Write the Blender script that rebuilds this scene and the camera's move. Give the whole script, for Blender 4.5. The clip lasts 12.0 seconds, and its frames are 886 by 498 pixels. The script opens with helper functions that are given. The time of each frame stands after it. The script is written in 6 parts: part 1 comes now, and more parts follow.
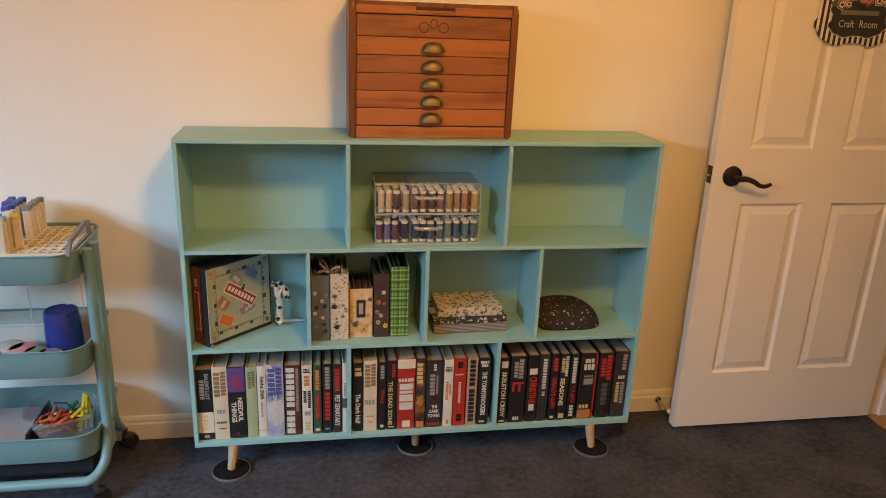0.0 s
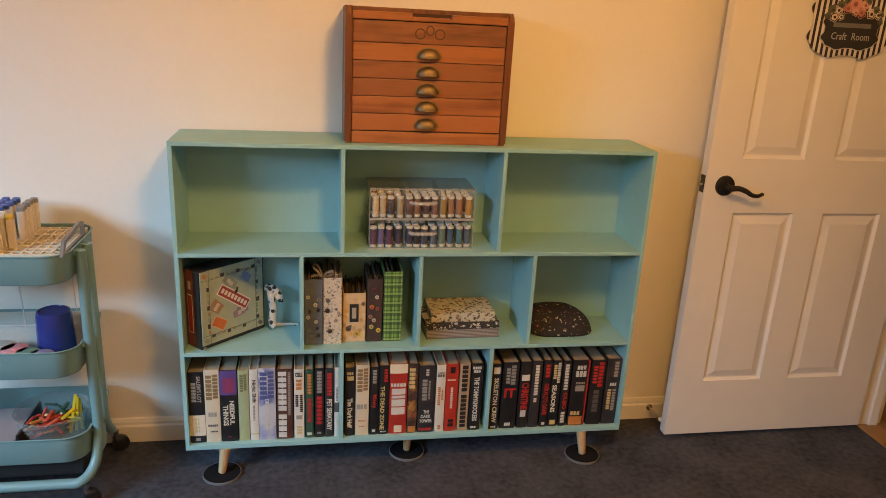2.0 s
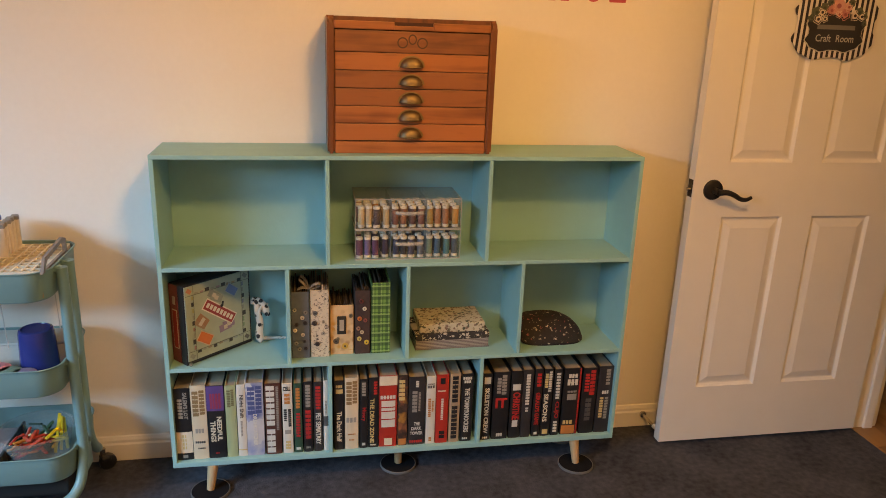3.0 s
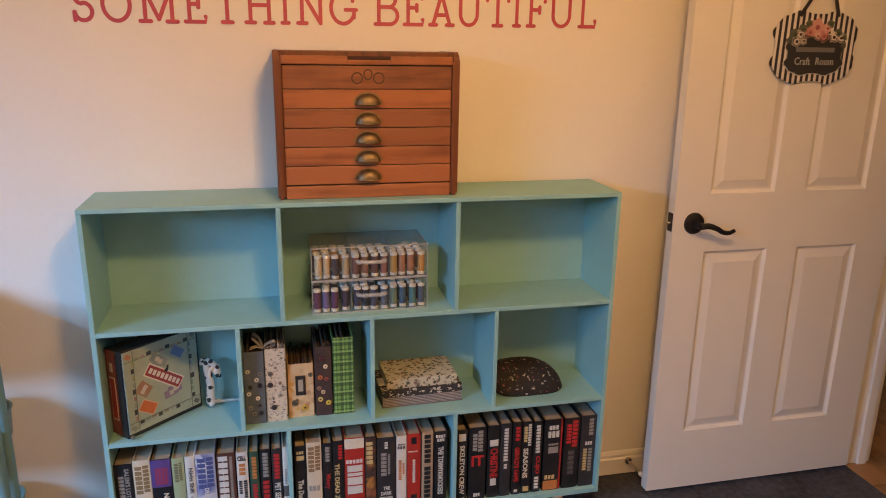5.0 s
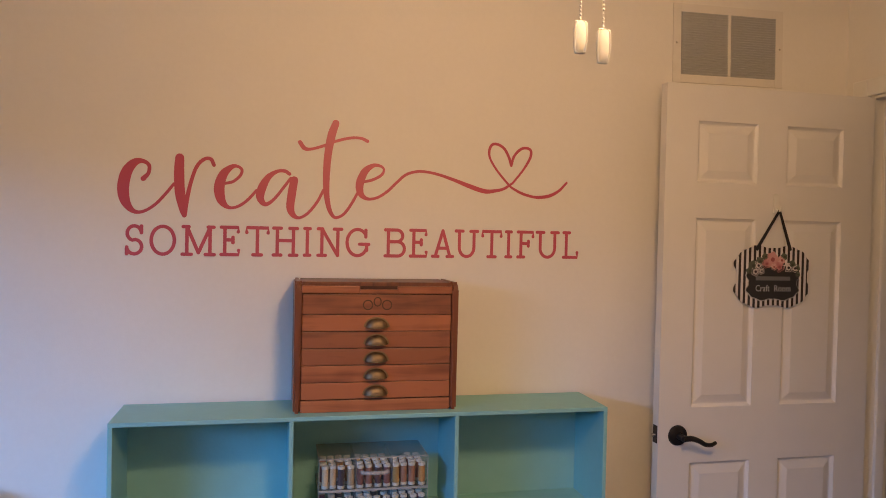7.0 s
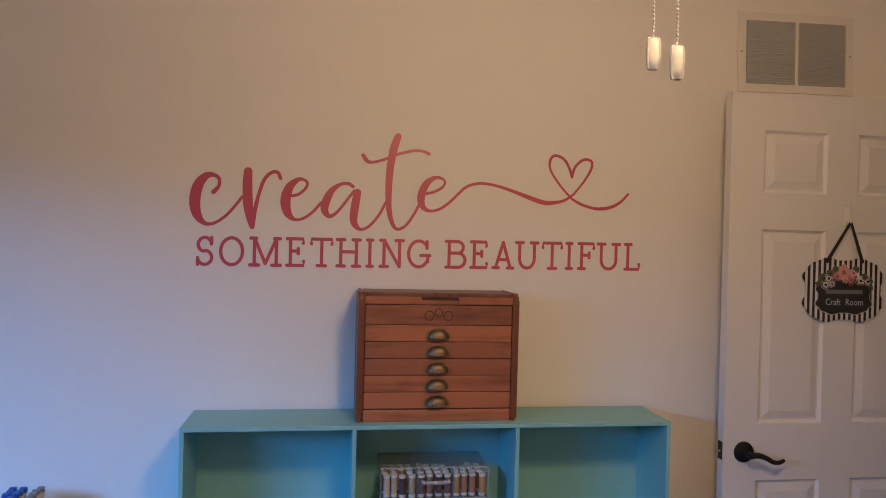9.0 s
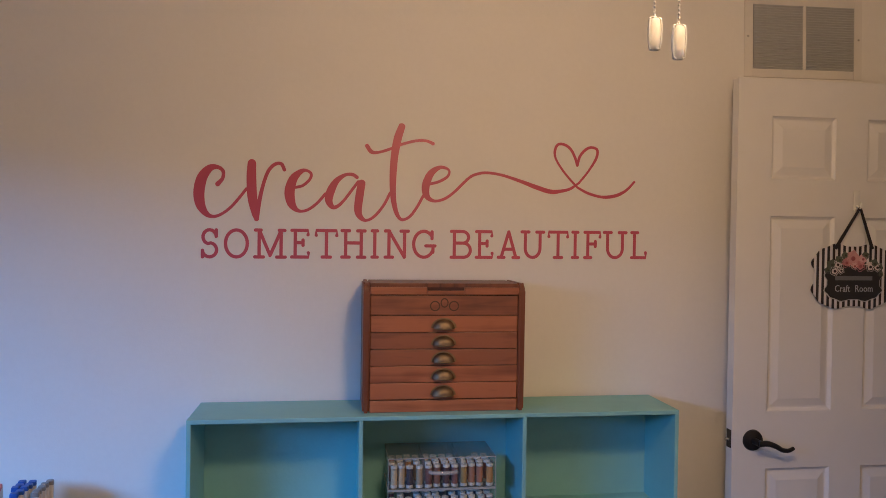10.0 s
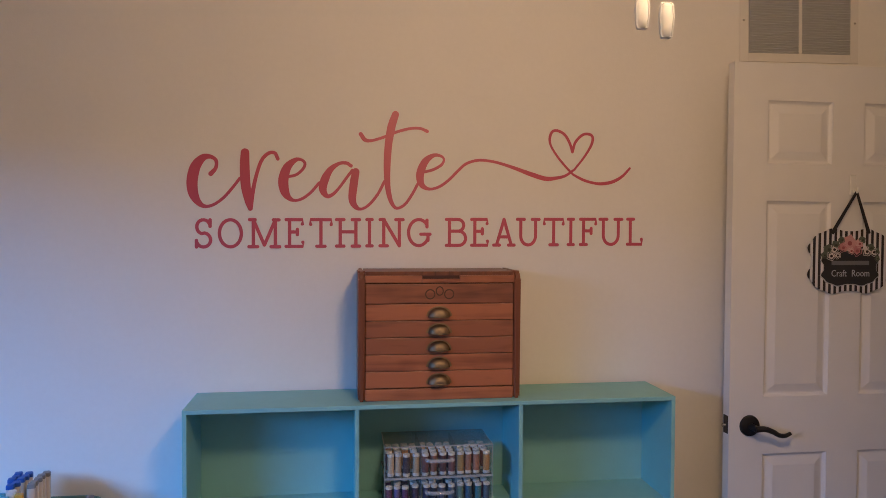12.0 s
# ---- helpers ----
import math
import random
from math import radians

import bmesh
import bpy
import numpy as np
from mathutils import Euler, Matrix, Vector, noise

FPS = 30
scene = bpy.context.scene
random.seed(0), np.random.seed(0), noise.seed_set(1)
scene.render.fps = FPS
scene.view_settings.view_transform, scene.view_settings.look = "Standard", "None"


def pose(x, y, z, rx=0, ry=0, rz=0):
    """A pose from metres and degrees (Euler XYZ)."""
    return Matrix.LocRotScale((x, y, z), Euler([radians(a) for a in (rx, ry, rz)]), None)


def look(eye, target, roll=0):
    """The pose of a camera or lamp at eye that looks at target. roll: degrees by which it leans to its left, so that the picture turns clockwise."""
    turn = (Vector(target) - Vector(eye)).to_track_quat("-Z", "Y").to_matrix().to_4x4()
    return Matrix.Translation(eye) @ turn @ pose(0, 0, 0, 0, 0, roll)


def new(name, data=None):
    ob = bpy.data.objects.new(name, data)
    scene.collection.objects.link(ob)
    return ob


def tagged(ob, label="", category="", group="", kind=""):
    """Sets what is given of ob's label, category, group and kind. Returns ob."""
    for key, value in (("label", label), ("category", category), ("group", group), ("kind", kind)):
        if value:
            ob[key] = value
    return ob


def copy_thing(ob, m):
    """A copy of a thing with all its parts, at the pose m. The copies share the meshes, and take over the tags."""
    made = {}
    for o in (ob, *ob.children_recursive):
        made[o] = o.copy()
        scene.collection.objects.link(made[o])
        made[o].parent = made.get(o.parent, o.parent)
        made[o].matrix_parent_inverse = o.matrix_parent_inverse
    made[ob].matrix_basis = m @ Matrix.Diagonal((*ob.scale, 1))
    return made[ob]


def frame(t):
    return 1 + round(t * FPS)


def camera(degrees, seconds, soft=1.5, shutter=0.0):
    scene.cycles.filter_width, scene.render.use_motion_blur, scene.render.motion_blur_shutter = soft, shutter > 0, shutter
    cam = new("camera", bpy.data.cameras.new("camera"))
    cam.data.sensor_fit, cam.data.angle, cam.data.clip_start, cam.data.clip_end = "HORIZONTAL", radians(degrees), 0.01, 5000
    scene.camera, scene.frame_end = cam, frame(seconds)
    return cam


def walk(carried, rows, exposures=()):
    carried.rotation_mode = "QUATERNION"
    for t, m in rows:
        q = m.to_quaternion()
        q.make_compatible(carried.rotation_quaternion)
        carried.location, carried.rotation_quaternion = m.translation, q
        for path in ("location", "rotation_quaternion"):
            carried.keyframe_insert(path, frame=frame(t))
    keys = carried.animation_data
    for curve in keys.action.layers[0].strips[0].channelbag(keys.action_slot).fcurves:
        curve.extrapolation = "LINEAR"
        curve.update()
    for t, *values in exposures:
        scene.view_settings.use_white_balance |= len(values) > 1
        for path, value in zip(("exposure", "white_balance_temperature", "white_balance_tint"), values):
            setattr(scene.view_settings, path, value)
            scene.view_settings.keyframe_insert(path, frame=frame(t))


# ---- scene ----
cam = camera(62.2, 12.0, soft=0.4, shutter=0.5)
PATH = [
    (0, (0.377, -2.236, 1.395), (0.712, -0.367, 0.766), 2.3),
    (0.5, (0.37, -2.243, 1.393), (0.707, -0.372, 0.773), 2.6),
    (1, (0.366, -2.246, 1.395), (0.708, -0.375, 0.778), 2.8),
    (1.5, (0.37, -2.243, 1.391), (0.715, -0.371, 0.776), 3.1),
    (2, (0.378, -2.244, 1.395), (0.728, -0.372, 0.783), 3.1),
    (2.5, (0.395, -2.245, 1.391), (0.743, -0.368, 0.794), 2.7),
    (4.3, (0.436, -2.091, 1.402), (0.841, -0.218, 0.831), 0.7),
    (4.5, (0.445, -2.066, 1.41), (0.853, -0.191, 0.847), 0.7),
    (5, (0.454, -2.049, 1.421), (0.896, -0.175, 0.884), 0.9),
    (5.5, (0.474, -2.078, 1.419), (0.933, -0.203, 0.895), 1.0),
    (6, (0.462, -2.135, 1.426), (0.915, -0.249, 0.938), 1.1),
    (6.5, (0.434, -2.207, 1.474), (0.878, -0.273, 1.224), 1.0),
    (7, (0.406, -2.242, 1.535), (0.856, -0.294, 1.5), 1.3),
    (9, (0.382, -2.254, 1.54), (0.688, -0.278, 1.528), 1.4),
    (9.5, (0.386, -2.252, 1.534), (0.675, -0.273, 1.516), 1.2),
    (10, (0.392, -2.246, 1.533), (0.677, -0.267, 1.5), 0.8),
    (10.5, (0.389, -2.244, 1.54), (0.673, -0.265, 1.496), 0.7),
    (11, (0.388, -2.245, 1.531), (0.671, -0.265, 1.487), 0.7),
    (11.5, (0.398, -2.243, 1.523), (0.686, -0.265, 1.477), 0.4),
    (12, (0.407, -2.24, 1.526), (0.693, -0.262, 1.467), 0.3),
]
EXPOSURES = [(0, 0.20, 12200, 10), (2.5, 0.20, 12100, 10), (4.5, 0.20, 10800, 12), (5.0, 0.17, 8500, 14), (5.5, 0.17, 6900, 14), (6.0, 0.17, 6500, 12), (6.5, 0.18, 6500, 13), (7.0, -0.20, 5950, 10), (9.0, -0.48, 5250, 8), (12.0, -0.46, 5200, 9)]
walk(cam, [(t, look(eye, target, roll)) for t, eye, target, roll in PATH], EXPOSURES)

# ---------------------------------------------------------------- light
world = bpy.data.worlds.new("sky")
scene.world = world
world.use_nodes = True
wn = world.node_tree.nodes
sky = wn.new("ShaderNodeTexSky")
sky.sky_type, sky.sun_disc, sky.sun_elevation, sky.sun_rotation = "NISHITA", False, radians(35), radians(120)
wn["Background"].inputs["Strength"].default_value = 0.05
world.node_tree.links.new(sky.outputs[0], wn["Background"].inputs["Color"])


def lamp(name, kind, energy, color, m, **settings):
    data = bpy.data.lights.new(name, kind)
    data.energy, data.color = energy, color
    if "size" in settings:
        data.shape, data.size, data.size_y = "RECTANGLE", settings["size"], settings["size_y"]
    if "radius" in settings:
        data.shadow_soft_size = settings["radius"]
    ob = new(name, data)
    ob.matrix_world = m
    return ob


WARM, COOL = (1.0, 0.58, 0.26), (0.17, 0.46, 1.0)
lamp("fan_lamp", "POINT", 75, WARM, pose(0.84, -1.62, 2.205), radius=0.14)
lamp("window_daylight", "AREA", 620, COOL, look((-3.3, -3.20, 2.75), (-0.2, -0.40, 0.70)), size=2.2, size_y=1.6)


# ---------------------------------------------------------------- materials
def mat(name, color, rough=0.5, metal=0.0, var=0.06, scale=30.0, bump=0.0, bump_scale=0.0, stains=0.0, coat=0.0):
    """A surface with fine grain, a slower change of tone, and fine relief, all in metres."""
    m = bpy.data.materials.new(name)
    m.use_nodes = True
    nt = m.node_tree
    n, ln = nt.nodes, nt.links
    bsdf = n["Principled BSDF"]
    bsdf.inputs["Roughness"].default_value, bsdf.inputs["Metallic"].default_value = rough, metal
    bsdf.inputs["Coat Weight"].default_value = coat
    tc = n.new("ShaderNodeTexCoord")
    fine, slow = n.new("ShaderNodeTexNoise"), n.new("ShaderNodeTexNoise")
    fine.inputs["Scale"].default_value, slow.inputs["Scale"].default_value = scale, scale * 0.11
    fine.inputs["Detail"].default_value, slow.inputs["Detail"].default_value = 4, 3
    for x in (fine, slow):
        ln.new(tc.outputs["Object"], x.inputs["Vector"])
    add = n.new("ShaderNodeMath")
    add.operation = "ADD"
    ln.new(fine.outputs["Fac"], add.inputs[0])
    ln.new(slow.outputs["Fac"], add.inputs[1])
    ramp = n.new("ShaderNodeMapRange")
    ramp.inputs["From Min"].default_value, ramp.inputs["From Max"].default_value = 0.6, 1.4
    ramp.inputs["To Min"].default_value, ramp.inputs["To Max"].default_value = 1 - var - stains, 1 + var
    ln.new(add.outputs[0], ramp.inputs["Value"])
    mul = n.new("ShaderNodeVectorMath")
    mul.operation = "SCALE"
    mul.inputs[0].default_value = color
    ln.new(ramp.outputs[0], mul.inputs["Scale"])
    ln.new(mul.outputs[0], bsdf.inputs["Base Color"])
    rr = n.new("ShaderNodeMapRange")
    rr.inputs["To Min"].default_value, rr.inputs["To Max"].default_value = max(rough - 0.08, 0.02), min(rough + 0.08, 1)
    ln.new(slow.outputs["Fac"], rr.inputs["Value"])
    ln.new(rr.outputs[0], bsdf.inputs["Roughness"])
    if bump:
        b, src = n.new("ShaderNodeBump"), n.new("ShaderNodeTexNoise")
        src.inputs["Scale"].default_value, src.inputs["Detail"].default_value = bump_scale or scale, 5
        ln.new(tc.outputs["Object"], src.inputs["Vector"])
        b.inputs["Strength"].default_value, b.inputs["Distance"].default_value = bump, 0.004
        ln.new(src.outputs["Fac"], b.inputs["Height"])
        ln.new(b.outputs[0], bsdf.inputs["Normal"])
    return m


def wood_mat(name, dark, light, rough, along=0, stretch=14.0):
    """Wood with grain along one axis; each piece differs by its random number."""
    m = bpy.data.materials.new(name)
    m.use_nodes = True
    nt = m.node_tree
    n, ln = nt.nodes, nt.links
    bsdf = n["Principled BSDF"]
    tc, info, mp = n.new("ShaderNodeTexCoord"), n.new("ShaderNodeObjectInfo"), n.new("ShaderNodeMapping")
    scale = [stretch * 4.0] * 3
    scale[along] = stretch * 0.28
    mp.inputs["Scale"].default_value = scale
    sh = n.new("ShaderNodeVectorMath")
    sh.operation = "SCALE"
    sh.inputs[0].default_value = (3.1, 5.7, 9.3)
    ln.new(info.outputs["Random"], sh.inputs["Scale"])
    off = n.new("ShaderNodeVectorMath")
    ln.new(tc.outputs["Object"], off.inputs[0])
    ln.new(sh.outputs[0], off.inputs[1])
    ln.new(off.outputs[0], mp.inputs["Vector"])
    grain = n.new("ShaderNodeTexNoise")
    grain.inputs["Scale"].default_value, grain.inputs["Detail"].default_value, grain.inputs["Distortion"].default_value = 1.0, 6, 0.6
    ln.new(mp.outputs[0], grain.inputs["Vector"])
    blot = n.new("ShaderNodeTexNoise")
    blot.inputs["Scale"].default_value = 9
    ln.new(off.outputs[0], blot.inputs["Vector"])
    add = n.new("ShaderNodeMath")
    add.operation = "MULTIPLY_ADD"
    ln.new(blot.outputs["Fac"], add.inputs[0])
    add.inputs[1].default_value = 0.7
    ln.new(grain.outputs["Fac"], add.inputs[2])
    tone = n.new("ShaderNodeMath")
    tone.operation = "MULTIPLY_ADD"
    ln.new(info.outputs["Random"], tone.inputs[0])
    tone.inputs[1].default_value = 0.30
    ln.new(add.outputs[0], tone.inputs[2])
    cr = n.new("ShaderNodeValToRGB")
    cr.color_ramp.elements[0].position, cr.color_ramp.elements[1].position = 0.62, 1.22
    cr.color_ramp.elements[0].color, cr.color_ramp.elements[1].color = (*dark, 1), (*light, 1)
    cr.color_ramp.elements[1].position = 1.0
    ln.new(tone.outputs[0], cr.inputs["Fac"])
    ln.new(cr.outputs[0], bsdf.inputs["Base Color"])
    bsdf.inputs["Roughness"].default_value = rough
    b = n.new("ShaderNodeBump")
    b.inputs["Strength"].default_value, b.inputs["Distance"].default_value = 0.15, 0.002
    ln.new(grain.outputs["Fac"], b.inputs["Height"])
    ln.new(b.outputs[0], bsdf.inputs["Normal"])
    return m


def spots_mat(name, ground, colors, scale, size, rough=0.7, soft=0.04, warp=0.0):
    """Paper or cloth printed with irregular motifs in several colours."""
    m = bpy.data.materials.new(name)
    m.use_nodes = True
    n, ln = m.node_tree.nodes, m.node_tree.links
    bsdf = n["Principled BSDF"]
    bsdf.inputs["Roughness"].default_value = rough
    tc = n.new("ShaderNodeTexCoord")
    nz, mixv = n.new("ShaderNodeTexNoise"), n.new("ShaderNodeVectorMath")
    nz.inputs["Scale"].default_value = scale * 1.3
    ln.new(tc.outputs["Object"], nz.inputs["Vector"])
    mixv.operation = "MULTIPLY_ADD"
    ln.new(nz.outputs["Color"], mixv.inputs[0])
    mixv.inputs[1].default_value = (warp, warp, warp)
    ln.new(tc.outputs["Object"], mixv.inputs[2])
    vo = n.new("ShaderNodeTexVoronoi")
    vo.inputs["Scale"].default_value = scale
    ln.new(mixv.outputs[0], vo.inputs["Vector"])
    sep = n.new("ShaderNodeSeparateColor")
    ln.new(vo.outputs["Color"], sep.inputs[0])
    cr = n.new("ShaderNodeValToRGB")
    cr.color_ramp.interpolation = "CONSTANT"
    for i, c in enumerate(colors):
        e = cr.color_ramp.elements[0] if i == 0 else cr.color_ramp.elements.new(i / len(colors))
        e.color = (*c, 1)
    ln.new(sep.outputs[0], cr.inputs["Fac"])
    mr = n.new("ShaderNodeMapRange")
    mr.inputs["From Min"].default_value, mr.inputs["From Max"].default_value = size - soft, size + soft
    mr.inputs["To Min"].default_value, mr.inputs["To Max"].default_value = 1, 0
    ln.new(vo.outputs["Distance"], mr.inputs["Value"])
    mix = n.new("ShaderNodeMix")
    mix.data_type = "RGBA"
    mix.inputs["A"].default_value = (*ground, 1)
    ln.new(mr.outputs[0], mix.inputs["Factor"])
    ln.new(cr.outputs[0], mix.inputs["B"])
    ln.new(mix.outputs["Result"], bsdf.inputs["Base Color"])
    return m


def plaid_mat(name, base, dark, light):
    """Woven check: dark and light stripes crossing on a ground, along x and z."""
    m = bpy.data.materials.new(name)
    m.use_nodes = True
    n, ln = m.node_tree.nodes, m.node_tree.links
    bsdf = n["Principled BSDF"]
    bsdf.inputs["Roughness"].default_value = 0.75
    tc, sep = n.new("ShaderNodeTexCoord"), n.new("ShaderNodeSeparateXYZ")
    ln.new(tc.outputs["Object"], sep.inputs[0])
    color = None
    for axis, period in (("X", 0.0235), ("Z", 0.0300)):
        for phase, width, c in ((0.20, 0.40, dark), (0.86, 0.14, light), (0.62, 0.10, dark)):
            div = n.new("ShaderNodeMath")
            div.operation = "MULTIPLY_ADD"
            ln.new(sep.outputs[axis], div.inputs[0])
            div.inputs[1].default_value, div.inputs[2].default_value = 1 / period, phase + 40
            fr, lt, half = n.new("ShaderNodeMath"), n.new("ShaderNodeMath"), n.new("ShaderNodeMath")
            fr.operation, lt.operation, half.operation = "FRACT", "LESS_THAN", "MULTIPLY"
            ln.new(div.outputs[0], fr.inputs[0])
            ln.new(fr.outputs[0], lt.inputs[0])
            lt.inputs[1].default_value = width
            ln.new(lt.outputs[0], half.inputs[0])
            half.inputs[1].default_value = 0.62
            mix = n.new("ShaderNodeMix")
            mix.data_type = "RGBA"
            ln.new(half.outputs[0], mix.inputs["Factor"])
            if color is None:
                mix.inputs["A"].default_value = (*base, 1)
            else:
                ln.new(color, mix.inputs["A"])
            mix.inputs["B"].default_value = (*c, 1)
            color = mix.outputs["Result"]
    ln.new(color, bsdf.inputs["Base Color"])
    return m


def stripe_mat(name, a, b, axis, period, share=0.5, rough=0.6):
    m = bpy.data.materials.new(name)
    m.use_nodes = True
    n, ln = m.node_tree.nodes, m.node_tree.links
    tc, sep = n.new("ShaderNodeTexCoord"), n.new("ShaderNodeSeparateXYZ")
    ln.new(tc.outputs["Object"], sep.inputs[0])
    k, fr, lt, mix = n.new("ShaderNodeMath"), n.new("ShaderNodeMath"), n.new("ShaderNodeMath"), n.new("ShaderNodeMix")
    k.operation, fr.operation, lt.operation, mix.data_type = "MULTIPLY_ADD", "FRACT", "LESS_THAN", "RGBA"
    ln.new(sep.outputs[axis], k.inputs[0])
    k.inputs[1].default_value, k.inputs[2].default_value = 1 / period, 50.0
    ln.new(k.outputs[0], fr.inputs[0])
    ln.new(fr.outputs[0], lt.inputs[0])
    lt.inputs[1].default_value = share
    ln.new(lt.outputs[0], mix.inputs["Factor"])
    mix.inputs["A"].default_value, mix.inputs["B"].default_value = (*a, 1), (*b, 1)
    ln.new(mix.outputs["Result"], n["Principled BSDF"].inputs["Base Color"])
    n["Principled BSDF"].inputs["Roughness"].default_value = rough
    return m


def glass_mat(name, tint, gloss=0.06, haze=0.0):
    """Thin clear plastic: passes light, shines more at a glancing angle; haze clouds it, and paints highlights on edges
    and grips.
    """
    m = bpy.data.materials.new(name)
    m.use_nodes = True
    n, ln = m.node_tree.nodes, m.node_tree.links
    n.remove(n["Principled BSDF"])
    tr, gl, mx, lw, fr = (n.new("ShaderNodeBsdfTransparent"), n.new("ShaderNodeBsdfGlossy"), n.new("ShaderNodeMixShader"), n.new("ShaderNodeLayerWeight"), n.new("ShaderNodeMapRange"))
    tr.inputs[0].default_value = (*tint, 1)
    gl.inputs["Roughness"].default_value = gloss
    lw.inputs["Blend"].default_value = 0.28
    fr.inputs["To Min"].default_value, fr.inputs["To Max"].default_value = 0.045, 0.38
    ln.new(lw.outputs["Facing"], fr.inputs["Value"])
    ln.new(fr.outputs[0], mx.inputs[0])
    ln.new(tr.outputs[0], mx.inputs[1])
    ln.new(gl.outputs[0], mx.inputs[2])
    df, hz = n.new("ShaderNodeBsdfDiffuse"), n.new("ShaderNodeMixShader")
    df.inputs[0].default_value = (0.75, 0.75, 0.72, 1)
    hz.inputs[0].default_value = haze
    ln.new(mx.outputs[0], hz.inputs[1])
    ln.new(df.outputs[0], hz.inputs[2])
    ln.new(hz.outputs[0], n["Material Output"].inputs["Surface"])
    return m


M_WALL = mat("wall_paint", (0.80, 0.765, 0.70), 0.75, var=0.02, scale=60, bump=0.10, bump_scale=260)
M_CEIL = mat("ceiling_paint", (0.82, 0.81, 0.78), 0.8, var=0.02, scale=40, bump=0.1, bump_scale=200)
M_TRIM = mat("trim_paint", (0.80, 0.78, 0.73), 0.42, var=0.025, scale=20)
M_DOOR = mat("door_paint", (0.74, 0.715, 0.675), 0.45, var=0.025, scale=14, bump=0.06, bump_scale=160)
M_CARPET = mat("carpet_pile", (0.074, 0.080, 0.098), 0.95, var=0.42, scale=48, bump=1.0, bump_scale=420, stains=0.15)
M_OAK = wood_mat("oak_boards", (0.16, 0.075, 0.03), (0.36, 0.19, 0.08), 0.35, along=1, stretch=7)
M_MINT = mat("mint_paint", (0.25, 0.50, 0.497), 0.5, var=0.045, scale=24, bump=0.12, bump_scale=120)
M_CART = mat("cart_enamel", (0.145, 0.28, 0.28), 0.38, var=0.04, scale=18)
M_RED_WOOD = wood_mat("stained_pine", (0.205, 0.066, 0.030), (0.39, 0.134, 0.056), 0.40, along=0)
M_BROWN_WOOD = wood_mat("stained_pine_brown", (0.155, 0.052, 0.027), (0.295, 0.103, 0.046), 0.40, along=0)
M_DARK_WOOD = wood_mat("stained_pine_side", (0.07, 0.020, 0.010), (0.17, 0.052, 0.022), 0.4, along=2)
M_BEECH = wood_mat("beech", (0.38, 0.22, 0.11), (0.60, 0.40, 0.23), 0.45, along=2)
# dark tone for drawer joints; in the finger slot it paints the shade
M_JOINT_SLOT = mat("joint_slot_shade", (0.055, 0.020, 0.012), 0.8)
M_GAP = mat("dark_gap", (0.02, 0.012, 0.008), 0.9)
M_BRASS = mat("aged_brass", (0.25, 0.18, 0.105), 0.52, metal=1.0, var=0.25, scale=60)
M_BLACKMETAL = mat("black_bronze", (0.018, 0.016, 0.016), 0.38, metal=0.4, var=0.2)
M_STEEL = mat("steel", (0.6, 0.58, 0.55), 0.25, metal=1.0)
M_BLACK = mat("black_plastic", (0.012, 0.012, 0.013), 0.45)
M_FELT = mat("black_felt", (0.012, 0.012, 0.014), 0.95, bump=0.4, bump_scale=300)
for m_ in (M_FELT, M_CARPET):
    m_.node_tree.nodes["Principled BSDF"].inputs["Specular IOR Level"].default_value = 0.08
M_RING = mat("grey_rubber", (0.13, 0.135, 0.14), 0.6)
M_PAPER = mat("page_edges", (0.36, 0.30, 0.22), 0.85, var=0.12, scale=120)
M_VINYL = mat("pink_vinyl", (0.50, 0.075, 0.115), 0.45, var=0.05, scale=8)
M_VENT = mat("vent_enamel", (0.74, 0.70, 0.635), 0.75, var=0.03)
M_SLAT = mat("vent_slat_enamel", (0.56, 0.56, 0.55), 0.5, var=0.05)
M_VENTGAP = mat("vent_gap_shade", (0.30, 0.30, 0.30), 0.8)
M_WHITE = mat("white_plastic", (0.78, 0.76, 0.70), 0.4)
M_CLEAR = glass_mat("clear_acrylic", (0.96, 0.97, 0.965), 0.06, 0.012)
M_PEARL = mat("glazed_ceramic", (0.90, 0.88, 0.82), 0.25, coat=0.5)
M_PEARL.node_tree.nodes["Principled BSDF"].inputs["Subsurface Weight"].default_value = 0.8
M_PEARL.node_tree.nodes["Principled BSDF"].inputs["Subsurface Radius"].default_value = (0.012, 0.011, 0.009)
M_PEARL.node_tree.nodes["Principled BSDF"].inputs["Subsurface Scale"].default_value = 1.0

_flat = {}


def flat(r, g, b, rough=0.5):
    """Printed ink, cloth or plastic in one colour, with a little wear."""
    key = (r, g, b, rough)
    if key not in _flat:
        _flat[key] = mat("ink", (r, g, b), rough, var=0.08, scale=90)
    return _flat[key]


# ---------------------------------------------------------------- mesh helpers
def box(bm, x0, x1, y0, y1, z0, z1, bevel=0.0, seg=2):
    r = bmesh.ops.create_cube(bm, size=1, matrix=Matrix.Translation(((x0 + x1) / 2, (y0 + y1) / 2, (z0 + z1) / 2)) @ Matrix.Diagonal((x1 - x0, y1 - y0, z1 - z0, 1)))
    if bevel:
        es = {e for v in r["verts"] for e in v.link_edges}
        bmesh.ops.bevel(bm, geom=list(es), offset=bevel, segments=seg, profile=0.5, affect="EDGES")
    return bm


def boxed(*a, **k):
    return box(bmesh.new(), *a, **k)


